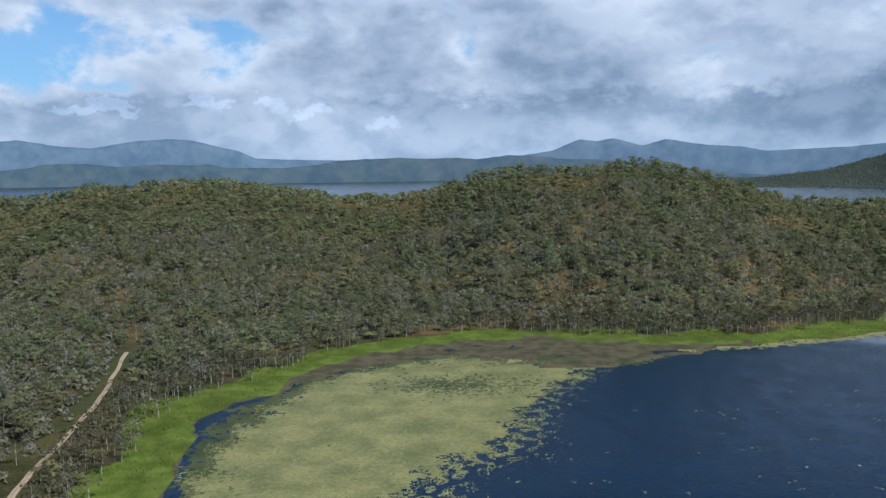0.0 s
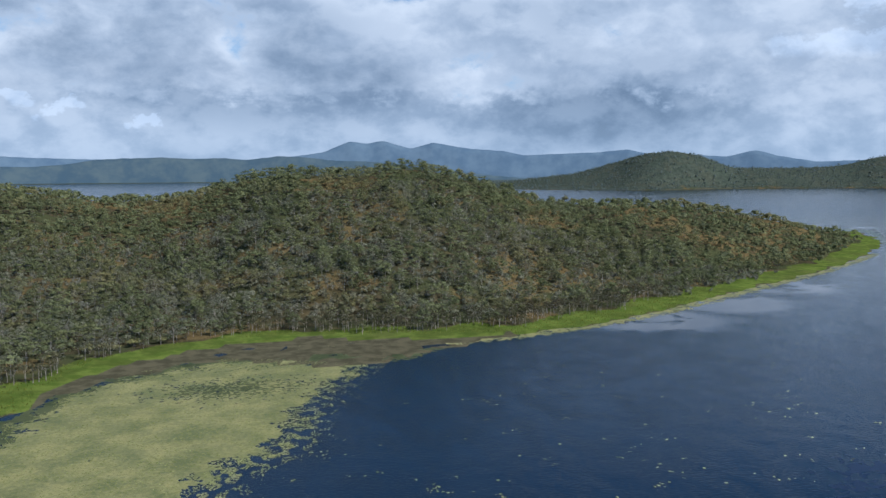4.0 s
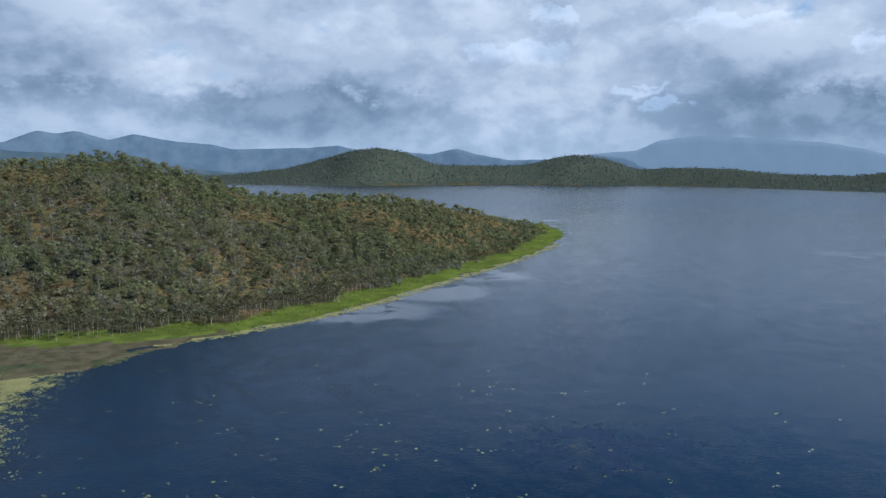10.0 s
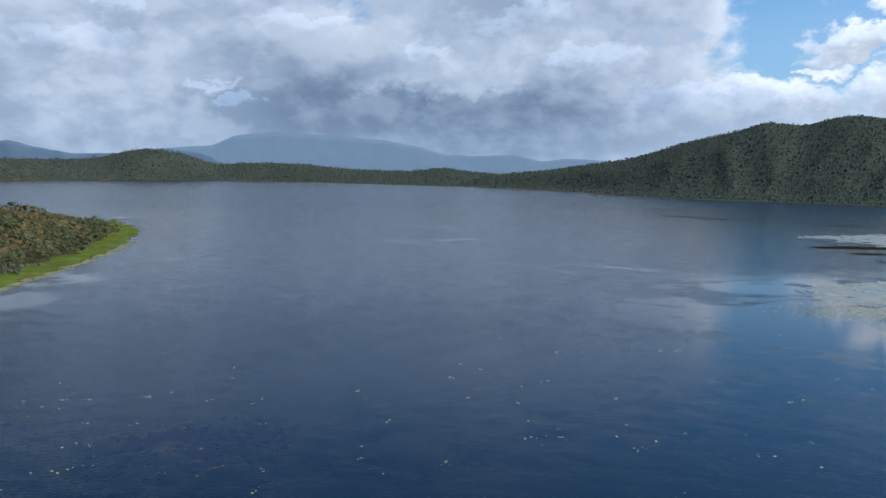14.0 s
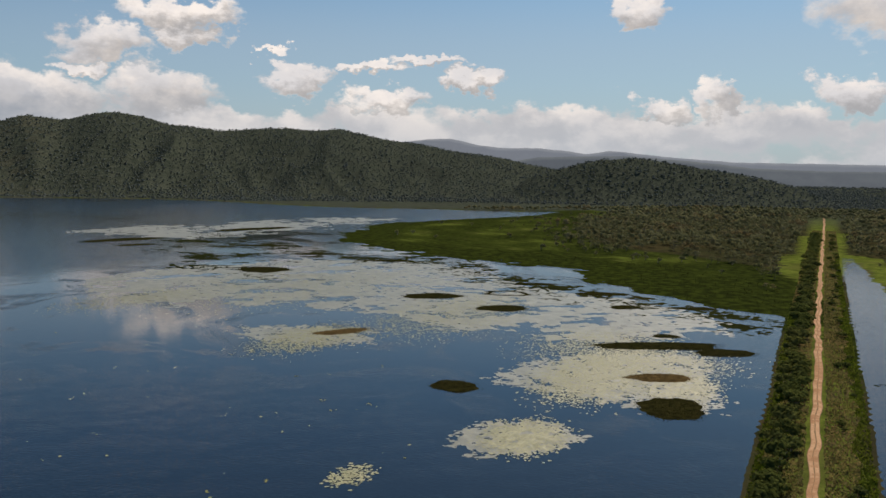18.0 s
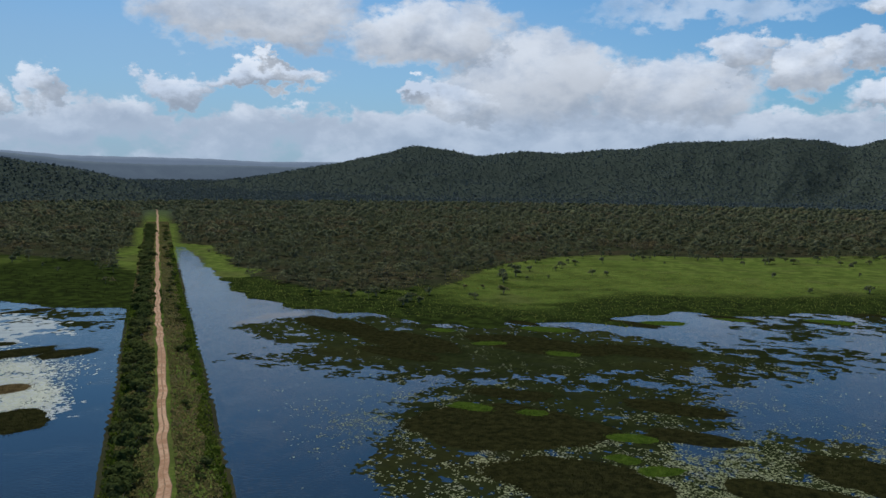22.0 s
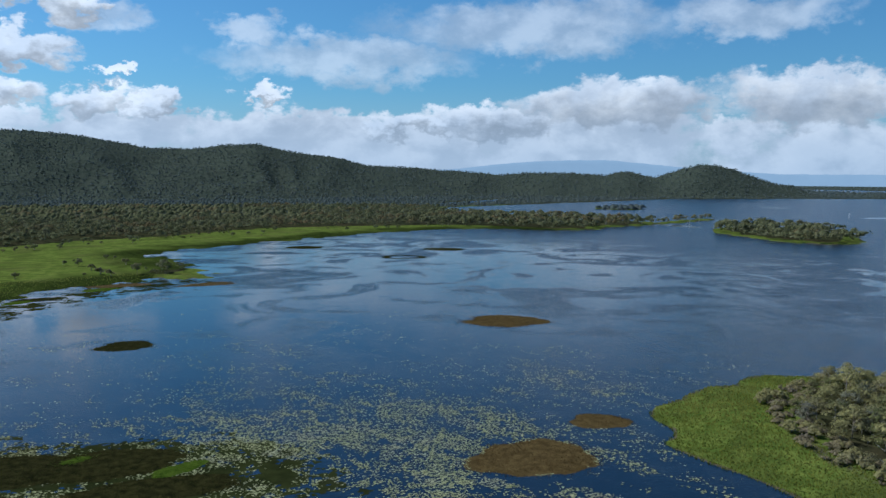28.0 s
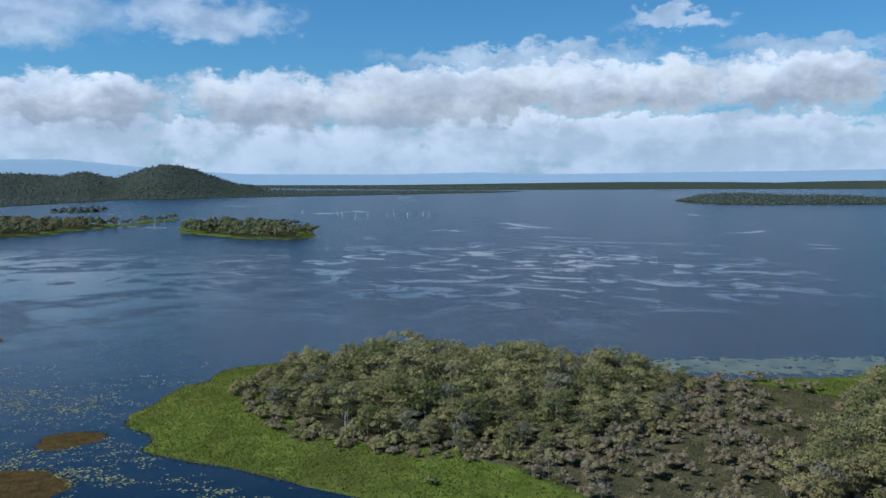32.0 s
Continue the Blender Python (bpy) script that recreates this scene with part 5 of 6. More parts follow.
def plant_point():
    """The wooded point of land in the south-west: paperbarks, one by one, shrubs at their feet, and dry scrub."""
    rnd = np.random.RandomState(71)
    # the stand has a front of scrub towards the grass
    stand = STAND
    near = (("paperbark_tree", "olive paperbark tree with a ragged crown on the grassy point", 7.6, 10, 92, 1.5, 0.21, LEAF_NEAR, 0.6),
            ("grey_gum_tree", "grey-green gum tree with thin foliage and pale limbs", 6.6, 9, 52, 1.3, 0.2, LEAF_NEAR, 0.2))
    for (name, label, high, n_limbs, per, spread, size, leaf, tone), space, seed in zip(near, (4.9, 6.6), (72, 73)):
        x, y = scatter(seed, -240, -100, -140, 40, space, lambda x, y: np.where(np.maximum(signed(stand, x, y), signed(STAND_NORTH, x, y)) > 0, 0.95, 0))
        roots = []
        for k in range(5):
            wood, tips = limbs(rnd, high * (0.8 + 0.1 * k), 0.8, n_limbs, 5, 0.5, 0.04 if k % 2 else 0.16)
            roots.append(make_tree(name, label, "tree", name + "s on the point", wood, merge([leaves(rnd, tips, per, spread, size, 0.8), clumps(rnd, tips, spread * 0.36, 0.8)]), (leaf, LEAF_GREY, leaf, LEAF_NEAR_DARK, leaf)[k], min(1, max(0, tone + rnd.uniform(-0.45, 0.45)))))
        inner = np.clip(np.maximum(signed(stand, x, y), signed(STAND_NORTH, x, y) + 15) / 22, 0, 1)
        s = (0.52 + 0.68 * inner) * rnd.uniform(0.65, 1.25, len(x))
        spread_copies(roots, x, y, sample(TERRAIN, x, y) - 0.05, s, seed)
    # undergrowth
    x, y = scatter(75, -240, -100, -140, 40, 4.6, lambda x, y: np.where(signed(stand, x, y) > -3.5, 0.75, 0))
    roots = []
    for k in range(5):
        root = tagged(new("shrub"), "low olive shrub under the trees on the point", "shrub", "shrubs on the point")
        part("stem", *bush_stems(rnd, 2.4, 2.0), BARK, root)
        part("foliage", *bush_leaves(rnd, 2.8, 2.3, 140, 0.25), LEAF_NEAR, root, tone=None)
        roots.append(root)
    spread_copies(roots, x, y, sample(TERRAIN, x, y), rnd.uniform(0.6, 1.3, len(x)), 76)
    x, y = scatter(78, -240, -100, -140, 40, 2.6, lambda x, y: np.where((signed(stand, x, y) > -4.5) & (signed(stand, x, y) < 3), 0.8, 0))
    roots = []
    for k in range(4):
        root = tagged(new("dry_shrub"), "low brown dry shrub in front of the trees", "shrub", "dry shrubs round the stand")
        part("stem", *bush_stems(rnd, 1.6, 1.1), BARK, root)
        part("foliage", *bush_leaves(rnd, 1.8, 1.1, 84, 0.2), LEAF_SCRUB, root, tone=None)
        roots.append(root)
    spread_copies(roots, x[:300], y[:300], sample(TERRAIN, x[:300], y[:300]), rnd.uniform(0.5, 1.3, len(x[:300])), 79)
    # grey scrub and leafless small trees scattered over the dry ground
    def sparse(x, y):
        d = signed(SCRUB, x, y)
        return np.where(d > 0, np.clip(0.55 + 0.45 * wave(x, y, 30, 83), 0.06, 0.95), 0)
    x, y = scatter(84, -215, -95, -60, 40, 3.3, sparse)
    roots = []
    for k in range(4):
        root = tagged(new("grey_shrub"), "ragged grey-brown shrub on dry brown ground", "shrub", "grey shrubs on the dry ground")
        part("stem", *bush_stems(rnd, 2.2, 2.4), BARK, root, "pale bare stems")
        part("foliage", *bush_leaves(rnd, 2.4, 2.5, 130, 0.2), LEAF_SCRUB, root)
        roots.append(root)
    spread_copies(roots, x, y, sample(TERRAIN, x, y), rnd.uniform(0.4, 1.4, len(x)), 85)
    x, y = scatter(86, -215, -95, -60, 40, 12.0, sparse)
    roots = []
    for k in range(3):
        wood, tips = limbs(rnd, 5.0, 0.9, 9, 4, 0.6, 0.15)
        roots.append(make_tree("bare_tree", "small leafless grey tree with spreading twigs", "tree", "bare trees on the dry ground", wood, leaves(rnd, tips, 16, 0.9, 0.17, 0.9), LEAF_GREY, 0.6, BARK))
    spread_copies(roots, x, y, sample(TERRAIN, x, y) - 0.05, rnd.uniform(0.6, 1.2, len(x)), 87)
    # a lone bush on the grass and a bare dead tree by the edge
    x, y = np.array((-113.7, -145.0, -150.5)), np.array((-55.3, -119.0, -122.0))
    root = tagged(new("lone_bush"), "small round dark green bush alone on the grass", "bush", "lone bushes")
    part("stem", *bush_stems(rnd, 1.8, 1.5), BARK, root)
    part("foliage", *bush_leaves(rnd, 1.9, 1.9, 120, 0.24), LEAF_NEAR, root, tone=None)
    spread_copies([root], x, y, sample(TERRAIN, x, y), np.array((1.0, 1.7, 1.4)), 77)
    wood, tips = limbs(rnd, 7.0, 0.5, 5, 6, 0.8)
    dead = make_tree("dead_tree", "bare white dead tree standing at the edge of the trees", "dead tree", "", wood, None, None, 0, BONE)
    dead.matrix_basis = pose(-128.0, -80.0, float(sample(TERRAIN, np.array([-128.0]), np.array([-80.0]))[0]) - 0.05)


def plant_stags():
    """Drowned trees that stand bare in the open water."""
    rnd = np.random.RandomState(81)
    base = ((-914, -617), (-907, -559), (-842, -496), (-858, -488), (-894, -482), (-889, -470), (-905, -460), (-914, -443), (-922, -440), (-930, -452), (-870, -530), (-560, -640), (-590, -560), (-600, -632), (-690, -640))
    for k, (x, y) in enumerate(base):
        wood, tips = limbs(rnd, rnd.uniform(8, 14), 1.2, 4, 5, 0.7)
        root = make_tree("drowned_tree", "bare pale drowned tree standing in the lake", "dead tree", "drowned trees", wood, None, None, 0, BONE)
        root.matrix_basis = pose(x, y, -0.6, 0, rnd.uniform(-5, 5), rnd.uniform(0, 360))


def plant_bank():
    """Bushes on both banks of the causeway."""
    rnd = np.random.RandomState(91)
    roots = []
    for k in range(6):
        root = tagged(new("bank_bush"), "dense dark green bush on the bank of the causeway", "bush", "bushes along the causeway")
        part("stem", *bush_stems(rnd, 3.0, 2.4), BARK, root)
        part("foliage", *bush_leaves(rnd, 3.4, 2.9, 210, 0.34), LEAF_BANK, root, tone=np.full(210 * 4 + 77, rnd.uniform(0.2, 0.8)))
        roots.append(root)
    d = np.gradient(ROAD, axis=0)
    d /= np.linalg.norm(d, axis=1)[:, None]
    x, y, s = [], [], []
    for i in range(len(ROAD) - 1):
        a, b = ROAD[i], ROAD[i + 1]
        if not (-560 < a[1] < -50):
            continue
        n = max(1, int(np.hypot(*(b - a)) / 2.7))
        for k in range(n):
            p = a + (b - a) * (k + rnd.uniform(0, 1)) / n
            nx, ny = -d[i][1], d[i][0]
            for side, chance, lo, hi, big in ((1, 0.99, 3.6, 7.4, 1.35), (-1, 0.26, 4.2, 8.0, 0.75)):
                if rnd.uniform() < chance:
                    o = rnd.uniform(lo, hi) * -side
                    x.append(p[0] + nx * o)
                    y.append(p[1] + ny * o)
                    s.append(big * rnd.uniform(0.45, 1.05) * (1.0 if a[1] > -330 else 1.2))
    x, y, s = np.array(x), np.array(y), np.array(s)
    order = np.argsort(np.hypot(x, y))[:300]
    x, y, s = x[order], y[order], s[order]
    spread_copies(roots, x, y, sample(TERRAIN, x, y) - 0.05, s, 92)


def plant_meadow():
    """Single shrubs and saplings on the open marsh."""
    rnd = np.random.RandomState(95)
    def open_marsh(x, y):
        r, deg = polar(x, y)
        m, sh = sample(MEADOW, x, y), sample(SHORE, x, y)
        return np.where((m > -4) & (sh > 22) & (sample(REED_BEDS, x, y) < -4), np.where(m < 34, 0.62, np.where(m < 62, 0.16, 0.03)), 0)
    x, y = scatter(96, -420, 900, -680, -60, 11.0, open_marsh)
    pick = rnd.permutation(len(x))[:290]
    x, y = x[pick], y[pick]
    roots = []
    for k in range(5):
        root = tagged(new("marsh_shrub"), "small dark shrub standing in the green marsh", "shrub", "shrubs on the marsh")
        part("stem", *bush_stems(rnd, 2.0, 2.6), BARK, root)
        part("foliage", *bush_leaves(rnd, 2.4, 3.2, 70, 0.42), LEAF_DRY, root)
        roots.append(root)
    spread_copies(roots, x, y, sample(TERRAIN, x, y), rnd.uniform(0.6, 1.7, len(x)), 97)
    # shrubs by the northern bay
    root = tagged(new("shore_shrub"), "grey-green shrub on the grass by the bay", "shrub", "shrubs by the bay")
    part("stem", *bush_stems(rnd, 2.4, 2.0), BARK, root)
    part("foliage", *bush_leaves(rnd, 3.0, 2.6, 126, 0.34), LEAF_NEAR, root)
    bx, by = np.array((-41, -35, -33, -30, -26, -22, -15, 138, -57.0)), np.array((237, 236, 243, 246, 245, 249, 252, 279, 210.0))
    spread_copies([root], bx, by, sample(TERRAIN, bx, by), rnd.uniform(0.5, 1.2, len(bx)), 98)
    # paperbarks with tall bare stems in a row behind the grass of the northern shore
    tall = tree_kinds(99, 6, 5.0, 5, 9, 0.85, 0.34, 3, 0.5, 0.72, low=0.42)
    def fringe(x, y):
        r, deg = polar(x, y)
        w = wooded(x, y)
        sh = sample(SHORE, x, y)
        return np.where((w > -2) & (sh < 27) & (x > -75) & (y > 110) & (x < 170) & (y < 300), np.where((x > 10) | (y < 215), 0.8, 0.3), 0)
    x, y = scatter(100, -80, 180, 110, 320, 2.6, fringe)
    grow("paperbark_fringe", "row of thin white-stemmed paperbark trees along the shore", tall, x, y, sample(TERRAIN, x, y), rnd.uniform(0.7, 1.05, len(x)), LEAF_FRINGE, 101, BARK)


# ---- reed islands, lilies, grass ----


def blades(rnd, n, place, size, lean=0.35):
    """Loose tufts: n crossed blades; place(n) gives their feet."""
    p = place(n)
    a = rnd.uniform(0, 6.283, n)
    w, h = size * rnd.uniform(0.25, 0.6, n), size * rnd.uniform(0.5, 1.2, n)
    t = np.stack((np.cos(a), np.sin(a), a * 0), 1)
    tip = p + np.stack((rnd.uniform(-lean, lean, n) * h * 2.2, rnd.uniform(-lean, lean, n) * h * 2.2, h), 1)
    v = np.stack((p - t * w[:, None], p + t * w[:, None], tip + t * w[:, None] * 0.35, tip - t * w[:, None] * 0.35), 1).reshape(-1, 3)
    f = np.arange(4 * n).reshape(-1, 4)
    return v, f, np.repeat(np.clip(rnd.normal(0.5, 0.3, n), 0, 1), 4)


def reed_island(x, y, a, b, turn, label, leaf, seed, ring=False, tall=0.7, bed=None):
    """A low floating mound of peat with reeds on it."""
    rnd = np.random.RandomState(seed)
    root = tagged(new("reed_island"), label, "reed island", "reed islands in the lake")
    root.matrix_basis = pose(x, y, 0, 0, 0, turn)
    n, rings = 60, (0.0, 0.35, 0.7, 0.9, 1.0)
    rim = np.array([1 + sum(amp * noise.noise((math.cos(6.283 * k / n) * f + seed, math.sin(6.283 * k / n) * f, seed * 0.7)) for amp, f in ((0.30, 1.0), (0.14, 2.4), (0.07, 6.0))) for k in range(n)])
    verts = []
    for q in rings:
        up = 0.32 * (1 - q ** 3) - 0.12
        if ring and q < 0.4:
            up = -0.3
        for k in range(n):
            u = 6.283 * k / n
            verts.append((math.cos(u) * a * q * rim[k], math.sin(u) * b * q * rim[k], up))
    verts = np.array(verts)
    faces = np.array([(i * n + k, i * n + (k + 1) % n, (i + 1) * n + (k + 1) % n, (i + 1) * n + k) for i in range(len(rings) - 1) for k in range(n)])[:, ::-1]
    part("peat_bed", verts, faces, bed or PEAT_DARK, root, "matted bed of peat and roots")
    count = int(min(4500, max(300, a * b * 16.0)))

    def place(m):
        u, q = rnd.uniform(0, 6.283, m), np.sqrt(rnd.uniform(0.3 if ring else 0, 1.05, m))
        rr = np.interp(u, np.arange(n + 1) / n * 6.2832, np.append(rim, rim[0]))
        return np.stack((np.cos(u) * a * q * rr, np.sin(u) * b * q * rr, 0.3 * (1 - np.clip(q, 0, 1) ** 3) - 0.1), 1)
    v, f, tone = blades(rnd, count, place, tall * 0.62, 0.8)
    tagged(part("reed_clump", v, f, leaf, root, tone=tone), kind="stuff")


BROWN = "low island of brown reeds on dark peat in the lake"
GREEN = "low island of bright green marsh grass among lily pads"
DARK = "low dark reed island lying among the lilies"


def build_reed_islands():
    rows = ((410, -58, 15, 15, 84, 0, 0), (308, -109, 14, 9, 75, 0, 0), (307, -140, 11, 9, 82, 0, 1), (274, -123, 11, 8, 74, 0, 0), (246, -58, 10, 4.5, -77, 1, 0), (201, -139, 23, 7, 71, 0, 0), (188, -152, 10, 6, 70, 0, 0),
            (169, -118, 9.5, 5.5, 74, 1, 0), (146, -106, 8, 10, 63, 0, 0), (176, -68, 6, 6.5, 80, 0, 0), (264, -168, 7, 5, 85, 0, 0), (213, -150, 5.5, 4, 84, 0, 0), (600, 10, 34, 12, -60, 0, 0), (690, -90, 40, 14, -60, 0, 0), (560, 0, 16, 7, -70, 0, 0),
            (436, -128, 16, 6, 70, 0, 0))
    edge = ((480, -98, 18, 6, 78, 0, 0), (540, -72, 20, 6, 80, 0, 0), (330, -163, 13, 5, 72, 0, 0), (296, -178, 12, 5, 70, 0, 0), (255, -190, 10, 4, 66, 0, 0))
    more = ((-39, -249, 8.5, 8.5, -5, 0, 0), (-230, -443, 15, 13, -27, 0, 1), (-278, -478, 15, 12, -27, 0, 0), (-202, -532, 15, 12, -25, 0, 0), (-156, -231, 16.5, 12, -35, 3, 0), (-108, -127, 7, 5.5, -32, 3, 0), (-83, -116, 13, 11, -28, 3, 0),
            (42, -302, 14, 4, -8, 0, 0), (0, -337, 14, 5, -6, 0, 0), (72, -274, 16, 5, -10, 0, 0), (104, -258, 12, 4, -14, 0, 0), (-26, -356, 12, 5, 0, 0, 0), (-60, -385, 16, 6, 4, 1, 0), (-95, -372, 14, 6, 8, 1, 0))
    for i, (x, y, a, b, turn, kind, ring) in enumerate((*rows, *edge, *more)):
        reed_island(x, y, a, b, turn, (DARK, BROWN, GREEN, BROWN)[kind], (REED_DARK, REED, GRASS, REED_RUST)[kind], 200 + i, ring, 0.26, (PEAT_DARK, PEAT, PEAT_GREEN, PEAT_RUST)[kind])
    # the big beds in the south, with green hummocks on them
    south = ((120, -212, 27, 12, -16, 0), (84, -226, 26, 13, -14, 0), (150, -222, 22, 9, -20, 0), (56, -232, 18, 9, -8, 0), (112, -196, 18, 6, -12, 0), (62, -150, 22, 18, 20, 0), (40, -128, 20, 12, 0, 0), (35, -178, 14, 6, 0, 0), (28, -160, 11, 5, 0, 0), (70, -172, 12, 6, 10, 0), (-4, -152, 18, 10, -15, 0), (-18, -148, 15, 9, -10, 0), (8, -138, 14, 7, 0, 0), (-24, -133, 16, 6, -10, 0))
    for i, (x, y, a, b, turn, kind) in enumerate(south):
        reed_island(x, y, a, b, turn, (DARK, BROWN)[kind], (REED_DARK, REED)[kind], 240 + i, False, 0.24, (PEAT_DARK, PEAT)[kind])
    hummocks = ((72, -158, 7, 4), (60, -160, 6, 3.5), (38, -154, 6, 3.5), (29, -139, 5, 3), (36, -142, 4, 2.6), (-15, -152, 5, 3), (-29, -140, 6, 3), (95, -222, 8, 4), (74, -218, 7, 4), (118, -232, 6, 3), (-52, -375, 9, 5), (-20, -352, 8, 4), (12, -312, 10, 5), (40, -300, 9, 4), (-5, -338, 7, 4), (60, -280, 9, 5), (90, -250, 10, 5))
    for i, (x, y, a, b) in enumerate(hummocks):
        reed_island(x, y, a, b, 10 * i % 40, GREEN, GRASS_DARK, 270 + i, False, 0.26, PEAT_GREEN)


def pads(name, label, x, y, size, seed, lift=0.02, tones=(0.5, 0.3), leaf=None):
    """Lily leaves: small six-sided plates lying on the water, each a little tilted."""
    rnd = np.random.RandomState(seed)
    n = len(x)
    u = np.arange(6) / 6 * 6.2832
    a = rnd.uniform(0, 6.283, n)
    r = size * rnd.uniform(0.5, 1.25, n)
    long = rnd.uniform(0.7, 1.4, n)
    px = np.cos(u)[None] * (r * long)[:, None]
    py = np.sin(u)[None] * r[:, None]
    c, s = np.cos(a)[:, None], np.sin(a)[:, None]
    tx, ty = rnd.normal(0, 0.05, (2, n))
    z = lift + rnd.uniform(0, 0.02, n)[:, None] + px * tx[:, None] + py * ty[:, None]
    v = np.stack((px * c - py * s + x[:, None], px * s + py * c + y[:, None], np.maximum(z, 0.008)), -1).reshape(-1, 3)
    tone = np.repeat(np.clip(rnd.normal(*tones, n), 0, 1), 6)
    me = mesh_from(name, v, np.arange(6 * n).reshape(-1, 6), [leaf or PAD], tone=tone)
    tagged(new(name, me), label, "water lilies", kind="stuff")


LILY_MAT = spline(((-40, 120), (-42, 152), (-39, 170), (-33, 193), (-22, 211), (2, 224), (20, 219), (35, 209), (25, 192), (17, 173), (12, 156), (7, 146), (0, 141), (-5, 132), (-8, 118), (-22, 105)))


def weed_sheet(name, label, outline, step, rag, share, mat, seed, size=10.0):
    """Floating weed, and one painted reflection: a sheet of small cells with a torn edge and holes."""
    rnd = np.random.RandomState(seed)
    (x0, y0), (x1, y1) = outline.min(0) - rag, outline.max(0) + rag
    gx, gy = np.meshgrid(np.arange(x0, x1, step), np.arange(y0, y1, step), indexing="ij")
    d = signed(outline, gx + rag * wave(gx, gy, size, seed + 1) + 0.3 * rag * wave(gx, gy, size * 0.3, seed + 2), gy + rag * wave(gx, gy, size, seed + 3))
    hole = wave(gx, gy, size * 1.6, seed + 4) * 0.6 + wave(gx, gy, size * 0.4, seed + 5) * 0.4
    keep = (d > 0) & (hole < share) & (rnd.uniform(size=gx.shape) < np.clip(0.35 + d / (rag + 2), 0, 0.96)) & (sample(SHORE, gx, gy) < 0.5)
    v = np.stack((gx + rnd.uniform(-0.35, 0.35, gx.shape) * step, gy + rnd.uniform(-0.35, 0.35, gx.shape) * step, 0.010 + 0.006 * rnd.uniform(size=gx.shape)), -1).reshape(-1, 3)
    me = mesh_from(name, v, grid_faces(*gx.shape)[keep[:-1, :-1].ravel()], [mat], tone=np.clip(0.5 + 0.5 * hole.ravel(), 0, 1))
    tagged(new(name, me), label, "water weed", kind="stuff")


def build_weed():
    pale = "pale film of floating weed on still water"
    weed_sheet("weed_film", pale, spline(((347, 16), (420, 0), (440, -60), (450, -105), (415, -150), (340, -158), (275, -180), (238, -188), (208, -168), (213, -120), (232, -102), (240, -90), (275, -75), (305, -40), (309, -6))), 1.5, 9, 0.25, FILM, 300, 34)
    weed_sheet("weed_film", pale, spline(((178, -78), (196, -106), (186, -142), (160, -126), (140, -114), (144, -100), (164, -90))), 0.7, 3.5, 0.42, FILM, 310, 9)
    weed_sheet("weed_film", pale, spline(((146, -58), (147, -74), (132, -78), (128, -60), (136, -54))), 0.6, 2.5, 0.6, FILM, 320, 6)
    weed_sheet("weed_film", pale, spline(((262, -30), (252, -62), (228, -64), (236, -36))), 0.9, 3.5, 0.5, FILM, 330, 9)
    weed_sheet("weed_film", pale, spline(((700, 40), (760, -60), (840, -190), (800, -240), (700, -150), (620, -80), (600, -20))), 3.0, 14, 0.2, FILM, 340, 60)
    weed_sheet("weed_film", pale, spline(((-214, -60), (-226, -40), (-238, -14), (-252, 12), (-268, 34), (-256, 44), (-236, 18), (-218, -10), (-208, -40))), 1.0, 3.5, 0.7, FILM_DULL, 345, 12)
    weed_sheet("shore_weed", "thin yellow-green line of weed along the grassy shore", spline(((66, 228), (100, 234), (150, 255), (213, 293), (292, 342), (370, 398), (372, 406), (290, 350), (211, 302), (148, 264), (100, 243), (66, 237))), 0.7, 1.4, 0.35, WEED, 470, 7)
    weed_sheet("weed_film", "pale film of weed and foam round the tip of the point", spline(((432, 456), (470, 498), (504, 540), (524, 572), (508, 600), (486, 596), (500, 566), (488, 536), (436, 468))), 1.3, 3.5, 0.3, FILM_DULL, 480, 14)
    dark = "dark sunken weed just under the surface, one sheet a painted cloud reflection"
    weed_sheet("weed_and_reflection", dark, spline(((90, -160), (80, -180), (55, -190), (30, -195), (22, -170), (30, -157), (22, -140), (12, -128), (18, -108), (62, -106), (78, -131))), 0.7, 4, 0.5, SUNKEN, 350, 12)
    weed_sheet("weed_and_reflection", dark, spline(((20, -158), (12, -171), (-4, -171), (-13, -163), (-32, -158), (-50, -142), (-44, -112), (14, -106))), 0.7, 4, 0.45, SUNKEN, 360, 12)
    weed_sheet("weed_and_reflection", dark, spline(((140, -178), (100, -180), (70, -192), (30, -226), (22, -240), (60, -240), (110, -215))), 0.9, 5, 0.4, SUNKEN, 370, 14)


    weed_sheet("weed_and_reflection", dark, spline(((150, -172), (120, -168), (86, -172), (40, -190), (10, -222), (-6, -262), (30, -262), (60, -232), (110, -200))), 0.8, 7, 0.12, SUNKEN, 400, 12)
    weed_sheet("weed_and_reflection", dark, spline(((24, -262), (-4, -300), (-40, -345), (-100, -380), (-70, -396), (-10, -346), (40, -310))), 1.0, 7, 0.1, SUNKEN, 410, 14)
    weed_sheet("weed_and_reflection", dark, spline(((178, -208), (145, -191), (106, -185), (79, -194), (53, -204), (30, -232), (52, -250), (88, -258), (120, -242), (150, -243))), 0.9, 4, 0.62, SUNKEN, 460, 16)
    # dark cloud reflection on the open lake, painted as a navy sheet
    weed_sheet("weed_and_reflection", dark, spline(((92, 100), (98, 90), (114, 86), (124, 96), (118, 108), (106, 118), (97, 112))), 0.7, 4, 0.05, CLOUD_REFLECTION, 420, 9)
    weed_sheet("weed_and_reflection", dark, spline(((205, -178), (250, -168), (300, -150), (360, -138), (410, -140), (440, -100), (500, -82), (560, -66), (560, -92), (480, -112), (440, -165), (360, -172), (280, -190), (230, -205))), 1.4, 10, 0.05, SUNKEN, 430, 18)
